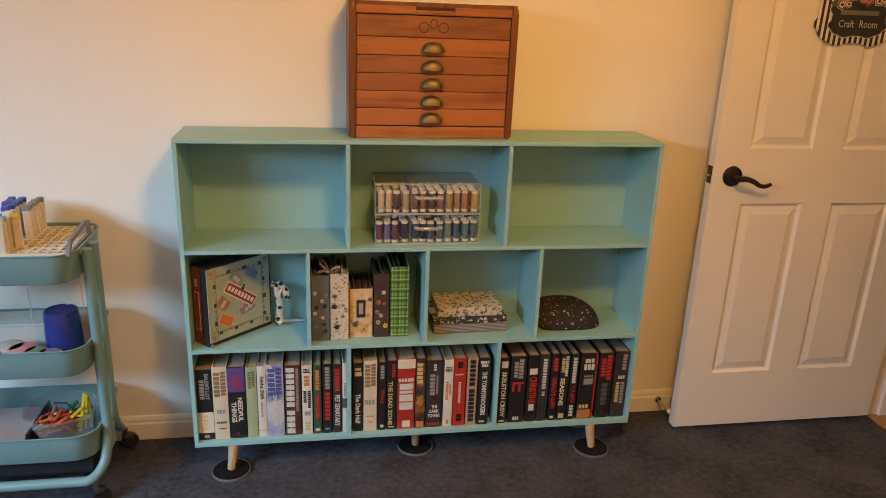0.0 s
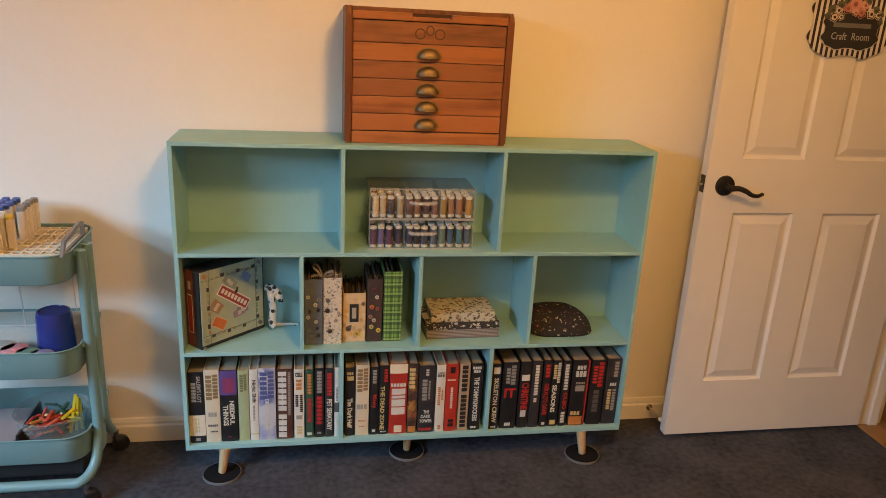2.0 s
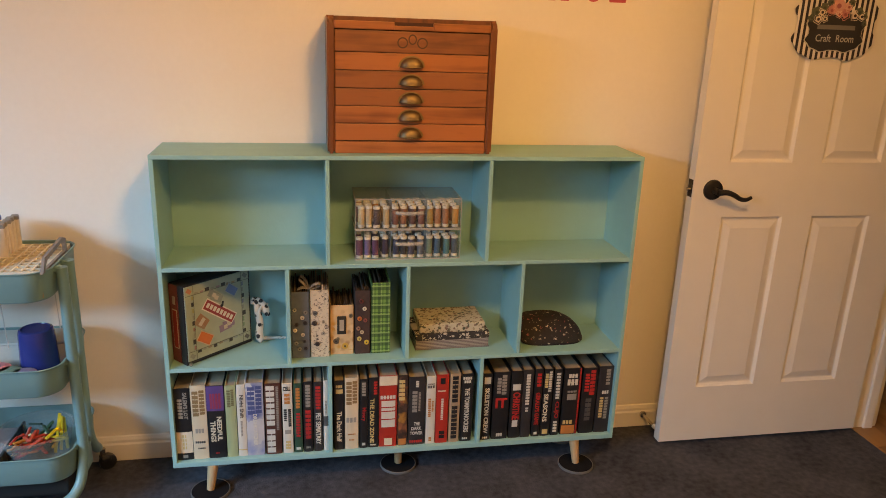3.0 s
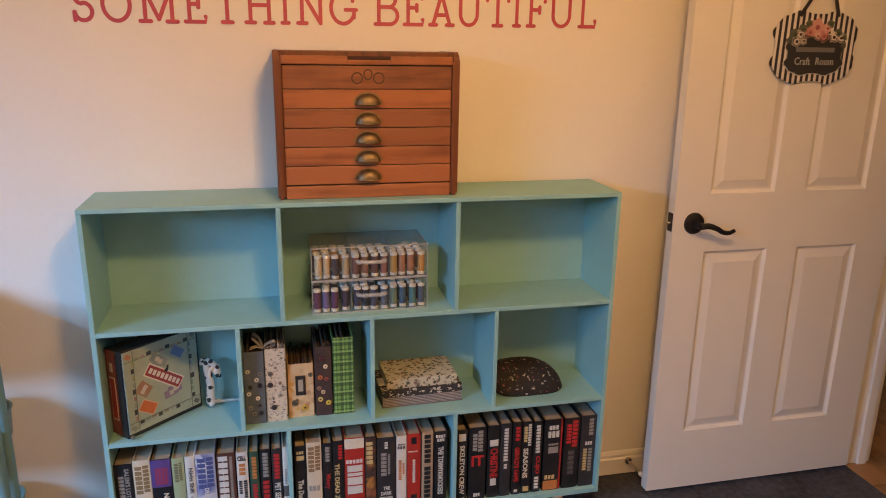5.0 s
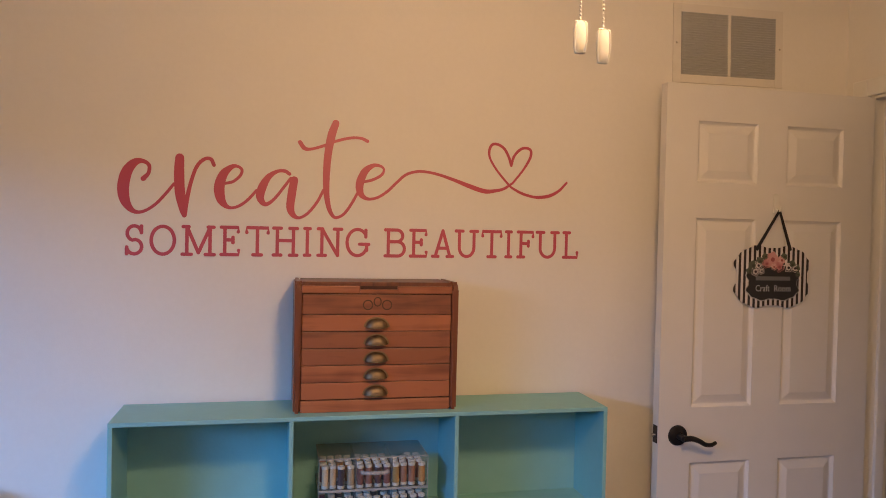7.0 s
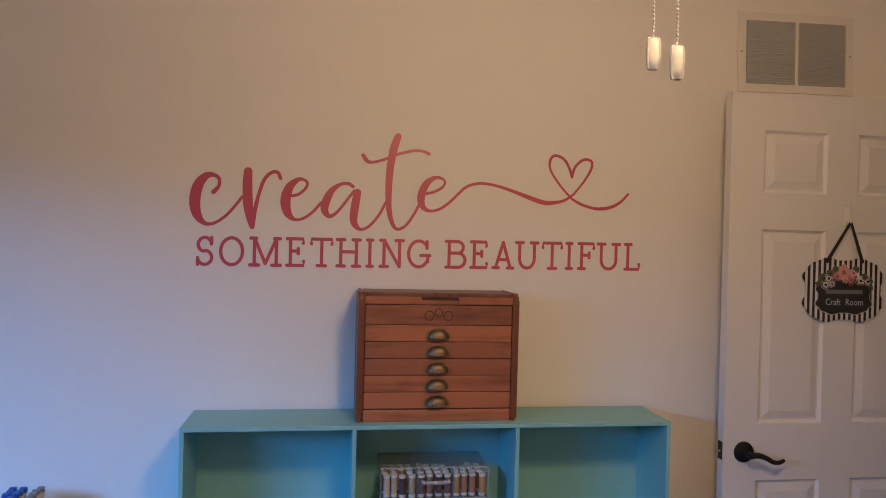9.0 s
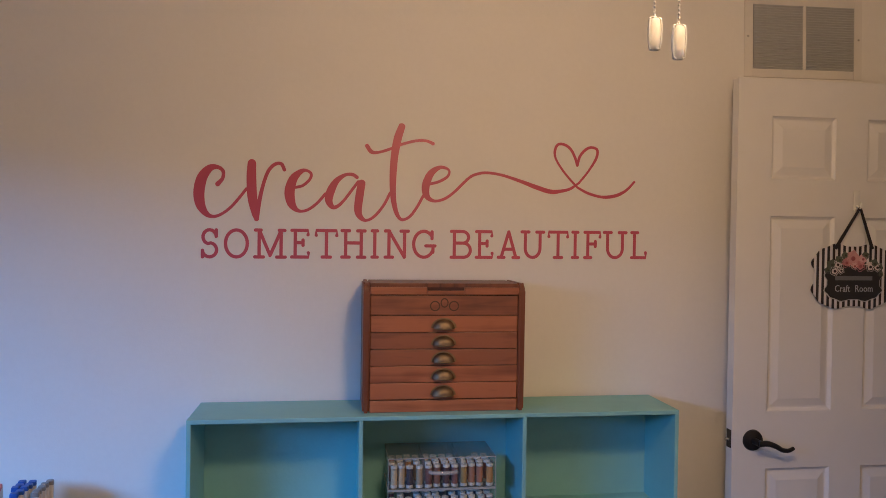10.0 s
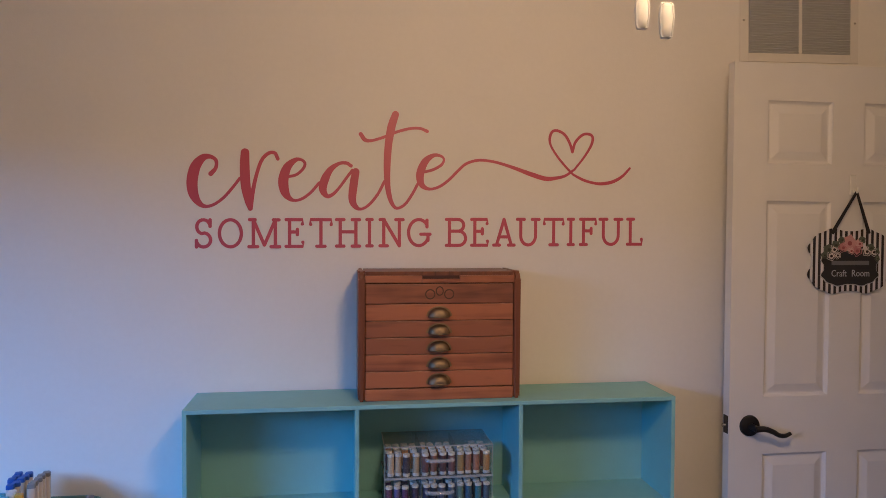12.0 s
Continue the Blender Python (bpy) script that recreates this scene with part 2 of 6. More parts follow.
def cyl(bm, base, top, r0, r1, seg=20, bevel=0.0):
    base, top = Vector(base), Vector(top)
    d = top - base
    m = Matrix.Translation((base + top) / 2) @ d.to_track_quat("Z", "Y").to_matrix().to_4x4()
    r = bmesh.ops.create_cone(bm, cap_ends=True, segments=seg, radius1=r0, radius2=r1, depth=d.length, matrix=m)
    if bevel:
        es = [e for e in {e for v in r["verts"] for e in v.link_edges} if any(len(f.verts) > 4 for f in e.link_faces)]
        bmesh.ops.bevel(bm, geom=es, offset=bevel, segments=2, affect="EDGES")
    return bm


def lathe(bm, profile, seg=28, m=Matrix()):
    """Turns a profile of (radius, height) round z."""
    rings = []
    for r, z in profile:
        if r < 1e-6:
            rings.append([bm.verts.new(m @ Vector((0, 0, z)))])
        else:
            rings.append([bm.verts.new(m @ Vector((r * math.cos(2 * math.pi * i / seg), r * math.sin(2 * math.pi * i / seg), z))) for i in range(seg)])
    for a, b in zip(rings, rings[1:]):
        for i in range(seg):
            j = (i + 1) % seg
            if len(a) == 1 and len(b) == 1:
                continue
            if len(a) == 1:
                bm.faces.new((a[0], b[j], b[i]))
            elif len(b) == 1:
                bm.faces.new((a[i], a[j], b[0]))
            else:
                bm.faces.new((a[i], a[j], b[j], b[i]))
    return bm


def smooth_path(points, n=8):
    """A Catmull-Rom line through the points."""
    p = [Vector(q) for q in points]
    p = [2 * p[0] - p[1]] + p + [2 * p[-1] - p[-2]]
    out = []
    for a, b, c, d in zip(p, p[1:], p[2:], p[3:]):
        for i in range(n):
            t = i / n
            out.append(0.5 * (2 * b + (c - a) * t + (2 * a - 5 * b + 4 * c - d) * t * t + (3 * b - a - 3 * c + d) * t ** 3))
    return out + [p[-2]]


def tube(bm, points, r, seg=10, n=8, radii=None, closed_ends=True):
    """A round bar along a smooth line."""
    path = smooth_path(points, n) if n > 1 else [Vector(q) for q in points]
    rings, up = [], None
    for i, q in enumerate(path):
        d = (path[min(i + 1, len(path) - 1)] - path[max(i - 1, 0)]).normalized()
        if up is None:
            up = d.orthogonal().normalized()
        up = (up - d * up.dot(d)).normalized()
        side = d.cross(up)
        rad = r if radii is None else radii[0] + (radii[1] - radii[0]) * i / (len(path) - 1)
        rings.append([bm.verts.new(q + rad * (math.cos(2 * math.pi * k / seg) * up + math.sin(2 * math.pi * k / seg) * side)) for k in range(seg)])
    for a, b in zip(rings, rings[1:]):
        for k in range(seg):
            j = (k + 1) % seg
            bm.faces.new((a[k], a[j], b[j], b[k]))
    if closed_ends:
        bm.faces.new(rings[0][::-1])
        bm.faces.new(rings[-1])
    return bm


def rounded_rect(x0, x1, y0, y1, r, seg=6):
    pts = []
    for cx, cy, a in ((x1 - r, y1 - r, 0), (x0 + r, y1 - r, 90), (x0 + r, y0 + r, 180), (x1 - r, y0 + r, 270)):
        for i in range(seg + 1):
            t = radians(a + 90 * i / seg)
            pts.append((cx + r * math.cos(t), cy + r * math.sin(t)))
    return pts


def loft(bm, rings, close_first=False, close_last=False):
    vs = [[bm.verts.new(q) for q in ring] for ring in rings]
    for a, b in zip(vs, vs[1:]):
        for i in range(len(a)):
            j = (i + 1) % len(a)
            bm.faces.new((a[i], a[j], b[j], b[i]))
    if close_first:
        bm.faces.new(vs[0][::-1])
    if close_last:
        bm.faces.new(vs[-1])
    return bm


def finish(name, bm, material, smooth=False):
    bmesh.ops.recalc_face_normals(bm, faces=bm.faces)
    me = bpy.data.meshes.new(name)
    bm.to_mesh(me)
    bm.free()
    me.materials.append(material)
    if smooth:
        for p in me.polygons:
            p.use_smooth = True
        me.set_sharp_from_angle(angle=radians(38))
    return me


def part(name, bm, material, parent, label="", smooth=False):
    """One mesh object under a thing or a part; its places are those of the thing's base."""
    ob = new(name, finish(name, bm, material, smooth))
    ob.parent = parent
    return tagged(ob, label=label)


def thing(name, label, category, m=Matrix(), group="", kind=""):
    ob = new(name)
    ob.empty_display_size = 0.05
    ob.matrix_basis = m
    return tagged(ob, label, category, group, kind)


def solid(name, bm, material, label, category="", kind="structure", smooth=False, group=""):
    return tagged(new(name, finish(name, bm, material, smooth)), label, category, group, kind)


def text_bm(word, u0, u1, v0, v1, bold=0.0):
    """The word in the built-in font, filling a rectangle of the xz plane, facing -y, 0.3 mm thick."""
    cu = bpy.data.curves.new("word", "FONT")
    cu.body, cu.extrude, cu.resolution_u, cu.offset = word, 0.0003, 2, bold
    ob = new("word", cu)
    me = bpy.data.meshes.new_from_object(ob.evaluated_get(bpy.context.evaluated_depsgraph_get()))
    bm = bmesh.new()
    bm.from_mesh(me)
    bpy.data.objects.remove(ob)
    bpy.data.meshes.remove(me)
    xs, ys = [v.co.x for v in bm.verts], [v.co.y for v in bm.verts]
    ax, bx, ay, by = min(xs), max(xs), min(ys), max(ys)
    for v in bm.verts:
        x, y, z = v.co
        v.co = (u0 + (x - ax) / (bx - ax) * (u1 - u0), -z, v0 + (y - ay) / (by - ay) * (v1 - v0))
    return bm


def turned(bm, m):
    bmesh.ops.transform(bm, matrix=m, verts=bm.verts)
    return bm


# ---------------------------------------------------------------- the room
XL, XR, YB, H = -1.9, 2.389, -3.4, 2.44
solid("floor", boxed(XL, XR, YB, 0, -0.06, 0), M_CARPET, "blue-grey cut pile carpet, slightly worn", "floor")
solid("wall_north", boxed(XL, XR, 0, 0.12, -0.06, H), M_WALL, "smooth cream painted wall with pink lettering", "wall")
solid("ceiling", boxed(XL - 0.12, XR + 0.12, YB - 0.12, 0.12, H, H + 0.1), M_CEIL, "plain white painted ceiling", "ceiling")
solid("wall_south", boxed(XL - 0.12, XR + 0.12, YB - 0.12, YB, -0.06, H), M_WALL, "smooth cream painted wall", "wall")
# west wall, with the window's opening
WY0, WY1, WZ0, WZ1 = -3.10, -1.10, 0.75, 1.95
bm = bmesh.new()
box(bm, XL - 0.12, XL, YB, WY0, -0.06, H)
box(bm, XL - 0.12, XL, WY1, 0.12, -0.06, H)
box(bm, XL - 0.12, XL, WY0, WY1, -0.06, WZ0)
box(bm, XL - 0.12, XL, WY0, WY1, WZ1, H)
solid("wall_west", bm, M_WALL, "smooth cream painted wall with a window", "wall")
win = thing("window_1", "white framed window letting in cool daylight", "window", kind="structure")
bm = bmesh.new()
for a, b, c, d in ((WY0, WY1, WZ0, WZ0 + 0.05), (WY0, WY1, WZ1 - 0.05, WZ1), (WY0, WY0 + 0.05, WZ0 + 0.05, WZ1 - 0.05), (WY1 - 0.05, WY1, WZ0 + 0.05, WZ1 - 0.05)):
    box(bm, XL - 0.09, XL - 0.03, a, b, c, d, 0.004)
part("window_frame", bm, M_TRIM, win)
# east wall, with the doorway
DY0, DY1, DZ = -0.885, -0.103, 2.054
bm = bmesh.new()
box(bm, XR, XR + 0.10, DY1, 0.12, -0.06, H)
box(bm, XR, XR + 0.10, YB, DY0, -0.06, H)
box(bm, XR, XR + 0.10, DY0, DY1, DZ, H)
solid("wall_east", bm, M_WALL, "smooth cream painted wall with a doorway", "wall")
frame_1 = thing("door_frame", "white painted door jamb and casing round the doorway", "door frame", kind="structure")
bm = bmesh.new()
box(bm, XR - 0.004, XR + 0.104, DY1 - 0.018, DY1 - 0.002, 0, DZ - 0.004, 0.002)
part("jamb", bm, M_TRIM, frame_1)
part("jamb", boxed(XR - 0.004, XR + 0.104, DY0 + 0.002, DY0 + 0.018, 0, DZ - 0.004, 0.002), M_TRIM, frame_1)
part("jamb_head", boxed(XR - 0.004, XR + 0.104, DY0 + 0.018, DY1 - 0.018, DZ - 0.02, DZ - 0.004, 0.002), M_TRIM, frame_1)
part("door_stop_strip", boxed(XR + 0.045, XR + 0.082, DY1 - 0.030, DY1 - 0.018, 0, DZ - 0.02, 0.003), M_TRIM, frame_1)
part("casing", boxed(XR - 0.018, XR - 0.001, DY1 - 0.008, DY1 + 0.055, 0, DZ + 0.05, 0.005), M_TRIM, frame_1)
part("casing", boxed(XR - 0.018, XR - 0.001, DY0 - 0.055, DY0 + 0.008, 0, DZ + 0.05, 0.005), M_TRIM, frame_1)
part("casing", boxed(XR - 0.018, XR - 0.001, DY0 + 0.008, DY1 - 0.008, DZ - 0.01, DZ + 0.05, 0.005), M_TRIM, frame_1)
part("casing", boxed(XR + 0.101, XR + 0.118, DY1 - 0.008, DY1 + 0.055, 0, DZ + 0.05, 0.005), M_TRIM, frame_1)


def baseboard(name, x0, x1):
    bm = bmesh.new()
    prof = [(0, 0.002), (-0.013, 0.002), (-0.013, 0.058), (-0.009, 0.064), (-0.009, 0.073), (-0.005, 0.083), (0, 0.086)]
    loft(bm, [[(x, y - 0.0005, z) for y, z in prof] for x in (x0, x1)], True, True)
    return solid(name, bm, M_TRIM, "white painted baseboard with a moulded top edge", "baseboard")


baseboard("baseboard", XL, XR - 0.02)

# hall beyond the doorway
HX = 4.3
solid("hall_wall", boxed(HX, HX + 0.1, -2.4, 1.9, -0.06, H), M_WALL, "cream painted hall wall", "wall")
solid("hall_wall", boxed(XR + 0.10, HX, 1.9, 2.0, -0.06, H), M_WALL, "cream painted hall wall", "wall")
solid("hall_wall", boxed(XR + 0.10, HX, -2.5, -2.4, -0.06, H), M_WALL, "cream painted hall wall", "wall")
solid("hall_ceiling", boxed(XR + 0.10, HX + 0.1, -2.5, 2.0, H, H + 0.1), M_CEIL, "plain white painted ceiling", "ceiling")
hall = tagged(new("hall_floor"), "warm brown oak strip floor", "floor", kind="structure")
part("subfloor", boxed(XR, HX, -2.4, 1.9, -0.06, -0.012), M_GAP, hall)
mesh = finish("floorboard", boxed(-0.0445, 0.0445, -1.074, 1.074, -0.012, 0.0, 0.0012, 1), M_OAK)
for i in range(21):
    for j in range(2):
        ob = new("floorboard", mesh)
        ob.parent = hall
        ob.location = (XR + 0.048 + 0.09 * i, -1.325 + 2.15 * j, 0)
cas = thing("door_2", "white painted closed hall door with casing", "door", kind="structure")
part("casing", boxed(3.28, 3.36, 0.98, 1.0, 0, 2.08, 0.004), M_TRIM, cas)
part("door_leaf", boxed(3.36, 4.1, 0.985, 1.01, 0.01, 2.05, 0.003), M_DOOR, cas)
solid("hall_wall", boxed(2.9, 4.3, 1.012, 1.1, -0.06, H), M_WALL, "cream painted hall wall", "wall")


# ---------------------------------------------------------------- the open door
DX0, DX1, DF, DB = 1.602, 2.377, -0.145, -0.110
COLS, ROWZ = ((1.714, 1.932), (2.039, 2.256)), ((0.222, 0.828), (1.006, 1.612), (1.726, 1.920))
door = thing("door_1", "white six-panel interior door standing open", "door", kind="structure")
bm = bmesh.new()
xs = [DX0, *COLS[0], *COLS[1], DX1]
zs = [0.015, *ROWZ[0], *ROWZ[1], *ROWZ[2], 2.034]
for i in range(5):
    for j in range(7):
        if i in (1, 3) and j in (1, 3, 5):
            continue
        a, b, c, d = xs[i], xs[i + 1], zs[j], zs[j + 1]
        bm.faces.new([bm.verts.new(q) for q in ((a, DF, c), (b, DF, c), (b, DF, d), (a, DF, d))])
a, b, c, d = DX0, DX1, 0.015, 2.034
for q in (((a, DB, c), (b, DB, c), (b, DB, d), (a, DB, d)), ((a, DF, c), (a, DB, c), (a, DB, d), (a, DF, d)), ((b, DF, c), (b, DB, c), (b, DB, d), (b, DF, d)), ((a, DF, c), (b, DF, c), (b, DB, c), (a, DB, c)), ((a, DF, d), (b, DF, d), (b, DB, d), (a, DB, d))):
    bm.faces.new([bm.verts.new(p) for p in q])
bmesh.ops.remove_doubles(bm, verts=bm.verts, dist=1e-5)
part("door_leaf", bm, M_DOOR, door)
for x0, x1 in COLS:
    for z0, z1 in ROWZ:
        bm = bmesh.new()
        rings = []
        for inset, depth in ((0, 0), (0.003, 0.004), (0.009, 0.0085), (0.014, 0.0085), (0.034, 0.003), (0.038, 0.0018)):
            rings.append([(x0 + inset, DF + depth, z0 + inset), (x1 - inset, DF + depth, z0 + inset), (x1 - inset, DF + depth, z1 - inset), (x0 + inset, DF + depth, z1 - inset)])
        part("panel", loft(bm, rings, close_last=True), M_DOOR, door)
# lever handle, latch and hinges
lever = part("door_handle", lathe(bmesh.new(), [(0, -0.011), (0.024, -0.010), (0.031, -0.006), (0.033, 0), (0, 0)], 36, pose(1.670, DF, 0.918, -90)), M_BLACKMETAL, door, "black bronze lever handle on a round rose", True)
bm = tube(bmesh.new(), [(1.670, DF - 0.008, 0.918), (1.670, DF - 0.045, 0.918)], 0.010, 14, 2)
tube(bm, [(1.663, DF - 0.046, 0.918), (1.690, DF - 0.050, 0.920), (1.717, DF - 0.050, 0.911), (1.739, DF - 0.048, 0.899), (1.761, DF - 0.046, 0.896), (1.779, DF - 0.044, 0.902)], 0.008, 12, 6, (0.0095, 0.0058))
part("lever", bm, M_BLACKMETAL, lever, "", True)
part("latch_plate", boxed(DX0 - 0.0015, DX0 + 0.0005, -0.140, -0.115, 0.893, 0.949, 0.0004), M_BLACKMETAL, door)
part("latch_bolt", cyl(bmesh.new(), (DX0, -0.127, 0.918), (DX0 - 0.012, -0.127, 0.918), 0.0075, 0.006, 14, 0.001), M_STEEL, door, "brushed steel latch bolt", True)
for z in (0.25, 1.05, 1.83):
    part("hinge", cyl(bmesh.new(), (2.382, -0.103, z - 0.045), (2.382, -0.103, z + 0.045), 0.006, 0.006, 12), M_STEEL, door)

stop = thing("door_stop", "small steel spring door stop on the baseboard", "door stop")
bm = cyl(bmesh.new(), (1.600, -0.012, 0.050), (1.600, -0.020, 0.050), 0.013, 0.011, 16, 0.001)
part("base", bm, M_STEEL, stop, "", True)
part("spring", tube(bmesh.new(), [(1.600, -0.018, 0.050), (1.604, -0.05, 0.047), (1.610, -0.085, 0.042)], 0.0055, 10), M_STEEL, stop, "", True)
part("tip", cyl(bmesh.new(), (1.610, -0.083, 0.042), (1.612, -0.098, 0.041), 0.008, 0.007, 14, 0.001), M_WHITE, stop, "white rubber tip", True)

# ---------------------------------------------------------------- wall vent
vent = thing("wall_vent", "cream metal return air grille with two louvred halves", "vent", pose(1.909, 0, 2.2055, 0, -0.9, 0), kind="structure")
bm = bmesh.new()
VW, VH = 0.181, 0.1045
box(bm, -VW - 0.03, -VW, -0.0035, -0.0005, -VH - 0.028, VH + 0.028, 0.0006)
box(bm, VW, VW + 0.03, -0.0035, -0.0005, -VH - 0.028, VH + 0.028, 0.0006)
box(bm, -VW, VW, -0.0035, -0.0005, VH, VH + 0.028, 0.0006)
box(bm, -VW, VW, -0.0035, -0.0005, -VH - 0.028, -VH, 0.001)
box(bm, -0.006, 0.006, -0.0062, -0.0005, -VH, VH, 0.001)
part("vent_frame", bm, M_VENT, vent)
# flat sheet on the wall; shade between the slats is put into its grey
part("backing", boxed(-VW, VW, -0.002, -0.0005, -VH, VH), M_VENTGAP, vent)
slat = finish("slat", turned(boxed(-VW / 2 + 0.004, VW / 2 - 0.004, -0.0040, 0.0040, -0.0008, 0.0008), pose(0, 0, 0, -38, 0, 0)), M_SLAT)
for s in (-1, 1):
    for i in range(26):
        ob = new("slat", slat)
        ob.parent = vent
        ob.location = (s * (VW / 2 + 0.002), -0.0058, -VH + 0.004 + i * (2 * VH - 0.008) / 25)
for s in (-1, 1):
    part("screw", lathe(bmesh.new(), [(0, -0.0055), (0.003, -0.005), (0.0038, -0.0035), (0, -0.0035)], 12, pose(s * 0.198, 0, 0, -90)), M_STEEL, vent, "", True)

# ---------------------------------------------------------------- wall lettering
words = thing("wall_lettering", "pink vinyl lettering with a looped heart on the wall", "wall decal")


def ribbon(bm, pts, widths, y=-0.0006):
    """A flat pen stroke with round ends in the plane of the wall."""
    n = len(pts)
    left, right = [], []
    for i in range(n):
        d = pts[min(i + 1, n - 1)] - pts[max(i - 1, 0)]
        d = d.normalized() if d.length > 1e-9 else Vector((1, 0))
        nrm = Vector((-d.y, d.x)) * widths[i] / 2
        left.append(pts[i] + nrm)
        right.append(pts[i] - nrm)
    ends = []
    for i, s in ((n - 1, 1), (0, -1)):
        d = (pts[i] - pts[i - s]).normalized()
        a = math.atan2(d.y, d.x) + math.pi / 2
        ends.append([pts[i] + widths[i] / 2 * Vector((math.cos(a - math.pi * k / 8), math.sin(a - math.pi * k / 8))) for k in range(1, 8)])

    def v(q, i):
        return bm.verts.new((q.x, y - 0.0003 * i / n, q.y))
    lv, rv = [v(q, i) for i, q in enumerate(left)], [v(q, i) for i, q in enumerate(right)]
    for i in range(n - 1):
        bm.faces.new((lv[i], lv[i + 1], rv[i + 1], rv[i]))
    bm.faces.new([lv[-1]] + [v(q, n - 1) for q in ends[0]] + [rv[-1]])
    bm.faces.new([rv[0]] + [v(q, 0) for q in ends[1]] + [lv[0]])


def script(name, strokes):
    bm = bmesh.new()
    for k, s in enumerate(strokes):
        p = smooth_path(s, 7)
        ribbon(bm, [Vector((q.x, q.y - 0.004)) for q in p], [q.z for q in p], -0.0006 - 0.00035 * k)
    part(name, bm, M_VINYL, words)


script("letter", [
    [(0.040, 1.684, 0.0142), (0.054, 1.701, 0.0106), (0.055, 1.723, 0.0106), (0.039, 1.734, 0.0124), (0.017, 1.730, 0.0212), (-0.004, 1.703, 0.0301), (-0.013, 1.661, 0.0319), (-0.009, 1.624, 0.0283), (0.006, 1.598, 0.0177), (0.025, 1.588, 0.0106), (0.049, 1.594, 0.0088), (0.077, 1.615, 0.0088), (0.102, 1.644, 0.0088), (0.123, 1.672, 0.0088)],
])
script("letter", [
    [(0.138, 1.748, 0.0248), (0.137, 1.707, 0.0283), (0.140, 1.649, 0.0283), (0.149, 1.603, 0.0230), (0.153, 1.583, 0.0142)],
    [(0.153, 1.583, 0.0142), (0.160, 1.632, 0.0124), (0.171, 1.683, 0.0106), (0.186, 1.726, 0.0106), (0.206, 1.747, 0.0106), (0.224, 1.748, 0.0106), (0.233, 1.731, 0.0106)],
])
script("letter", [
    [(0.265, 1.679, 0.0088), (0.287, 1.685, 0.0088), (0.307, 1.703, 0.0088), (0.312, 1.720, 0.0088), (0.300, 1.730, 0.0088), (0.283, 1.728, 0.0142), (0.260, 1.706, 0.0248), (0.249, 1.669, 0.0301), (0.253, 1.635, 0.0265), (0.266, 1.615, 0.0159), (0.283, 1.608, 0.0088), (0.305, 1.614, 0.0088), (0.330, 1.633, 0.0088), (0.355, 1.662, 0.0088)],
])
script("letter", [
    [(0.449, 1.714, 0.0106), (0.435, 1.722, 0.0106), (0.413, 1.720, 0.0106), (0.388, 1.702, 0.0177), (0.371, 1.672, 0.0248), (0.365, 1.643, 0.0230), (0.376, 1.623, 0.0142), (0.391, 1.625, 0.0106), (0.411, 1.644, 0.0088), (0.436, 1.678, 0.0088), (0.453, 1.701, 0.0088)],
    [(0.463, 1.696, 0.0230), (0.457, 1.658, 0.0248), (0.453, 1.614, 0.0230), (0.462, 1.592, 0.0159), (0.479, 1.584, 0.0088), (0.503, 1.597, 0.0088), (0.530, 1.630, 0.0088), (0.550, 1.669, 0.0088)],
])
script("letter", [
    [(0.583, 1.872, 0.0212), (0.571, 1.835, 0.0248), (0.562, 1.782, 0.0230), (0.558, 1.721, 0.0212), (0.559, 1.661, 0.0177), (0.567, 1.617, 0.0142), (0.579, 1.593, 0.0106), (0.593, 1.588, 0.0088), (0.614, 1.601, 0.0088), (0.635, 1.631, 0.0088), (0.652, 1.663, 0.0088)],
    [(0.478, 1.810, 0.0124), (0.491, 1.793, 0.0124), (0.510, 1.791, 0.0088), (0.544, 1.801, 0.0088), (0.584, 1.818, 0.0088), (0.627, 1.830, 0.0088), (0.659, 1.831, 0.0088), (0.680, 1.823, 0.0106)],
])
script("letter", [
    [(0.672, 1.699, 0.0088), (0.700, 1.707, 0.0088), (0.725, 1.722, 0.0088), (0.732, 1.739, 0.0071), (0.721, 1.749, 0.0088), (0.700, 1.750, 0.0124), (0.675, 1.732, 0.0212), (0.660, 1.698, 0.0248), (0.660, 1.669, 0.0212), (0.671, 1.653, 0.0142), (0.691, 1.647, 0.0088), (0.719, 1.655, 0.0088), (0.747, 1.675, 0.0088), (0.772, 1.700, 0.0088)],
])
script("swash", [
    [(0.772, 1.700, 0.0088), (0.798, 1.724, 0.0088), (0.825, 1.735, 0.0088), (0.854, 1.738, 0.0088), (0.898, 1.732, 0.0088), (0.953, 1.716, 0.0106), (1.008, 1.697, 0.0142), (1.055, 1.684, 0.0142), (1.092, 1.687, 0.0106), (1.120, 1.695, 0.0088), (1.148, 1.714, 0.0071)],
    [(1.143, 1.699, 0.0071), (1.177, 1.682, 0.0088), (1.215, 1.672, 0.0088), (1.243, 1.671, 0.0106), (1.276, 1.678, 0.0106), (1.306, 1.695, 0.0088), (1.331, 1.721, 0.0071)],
])
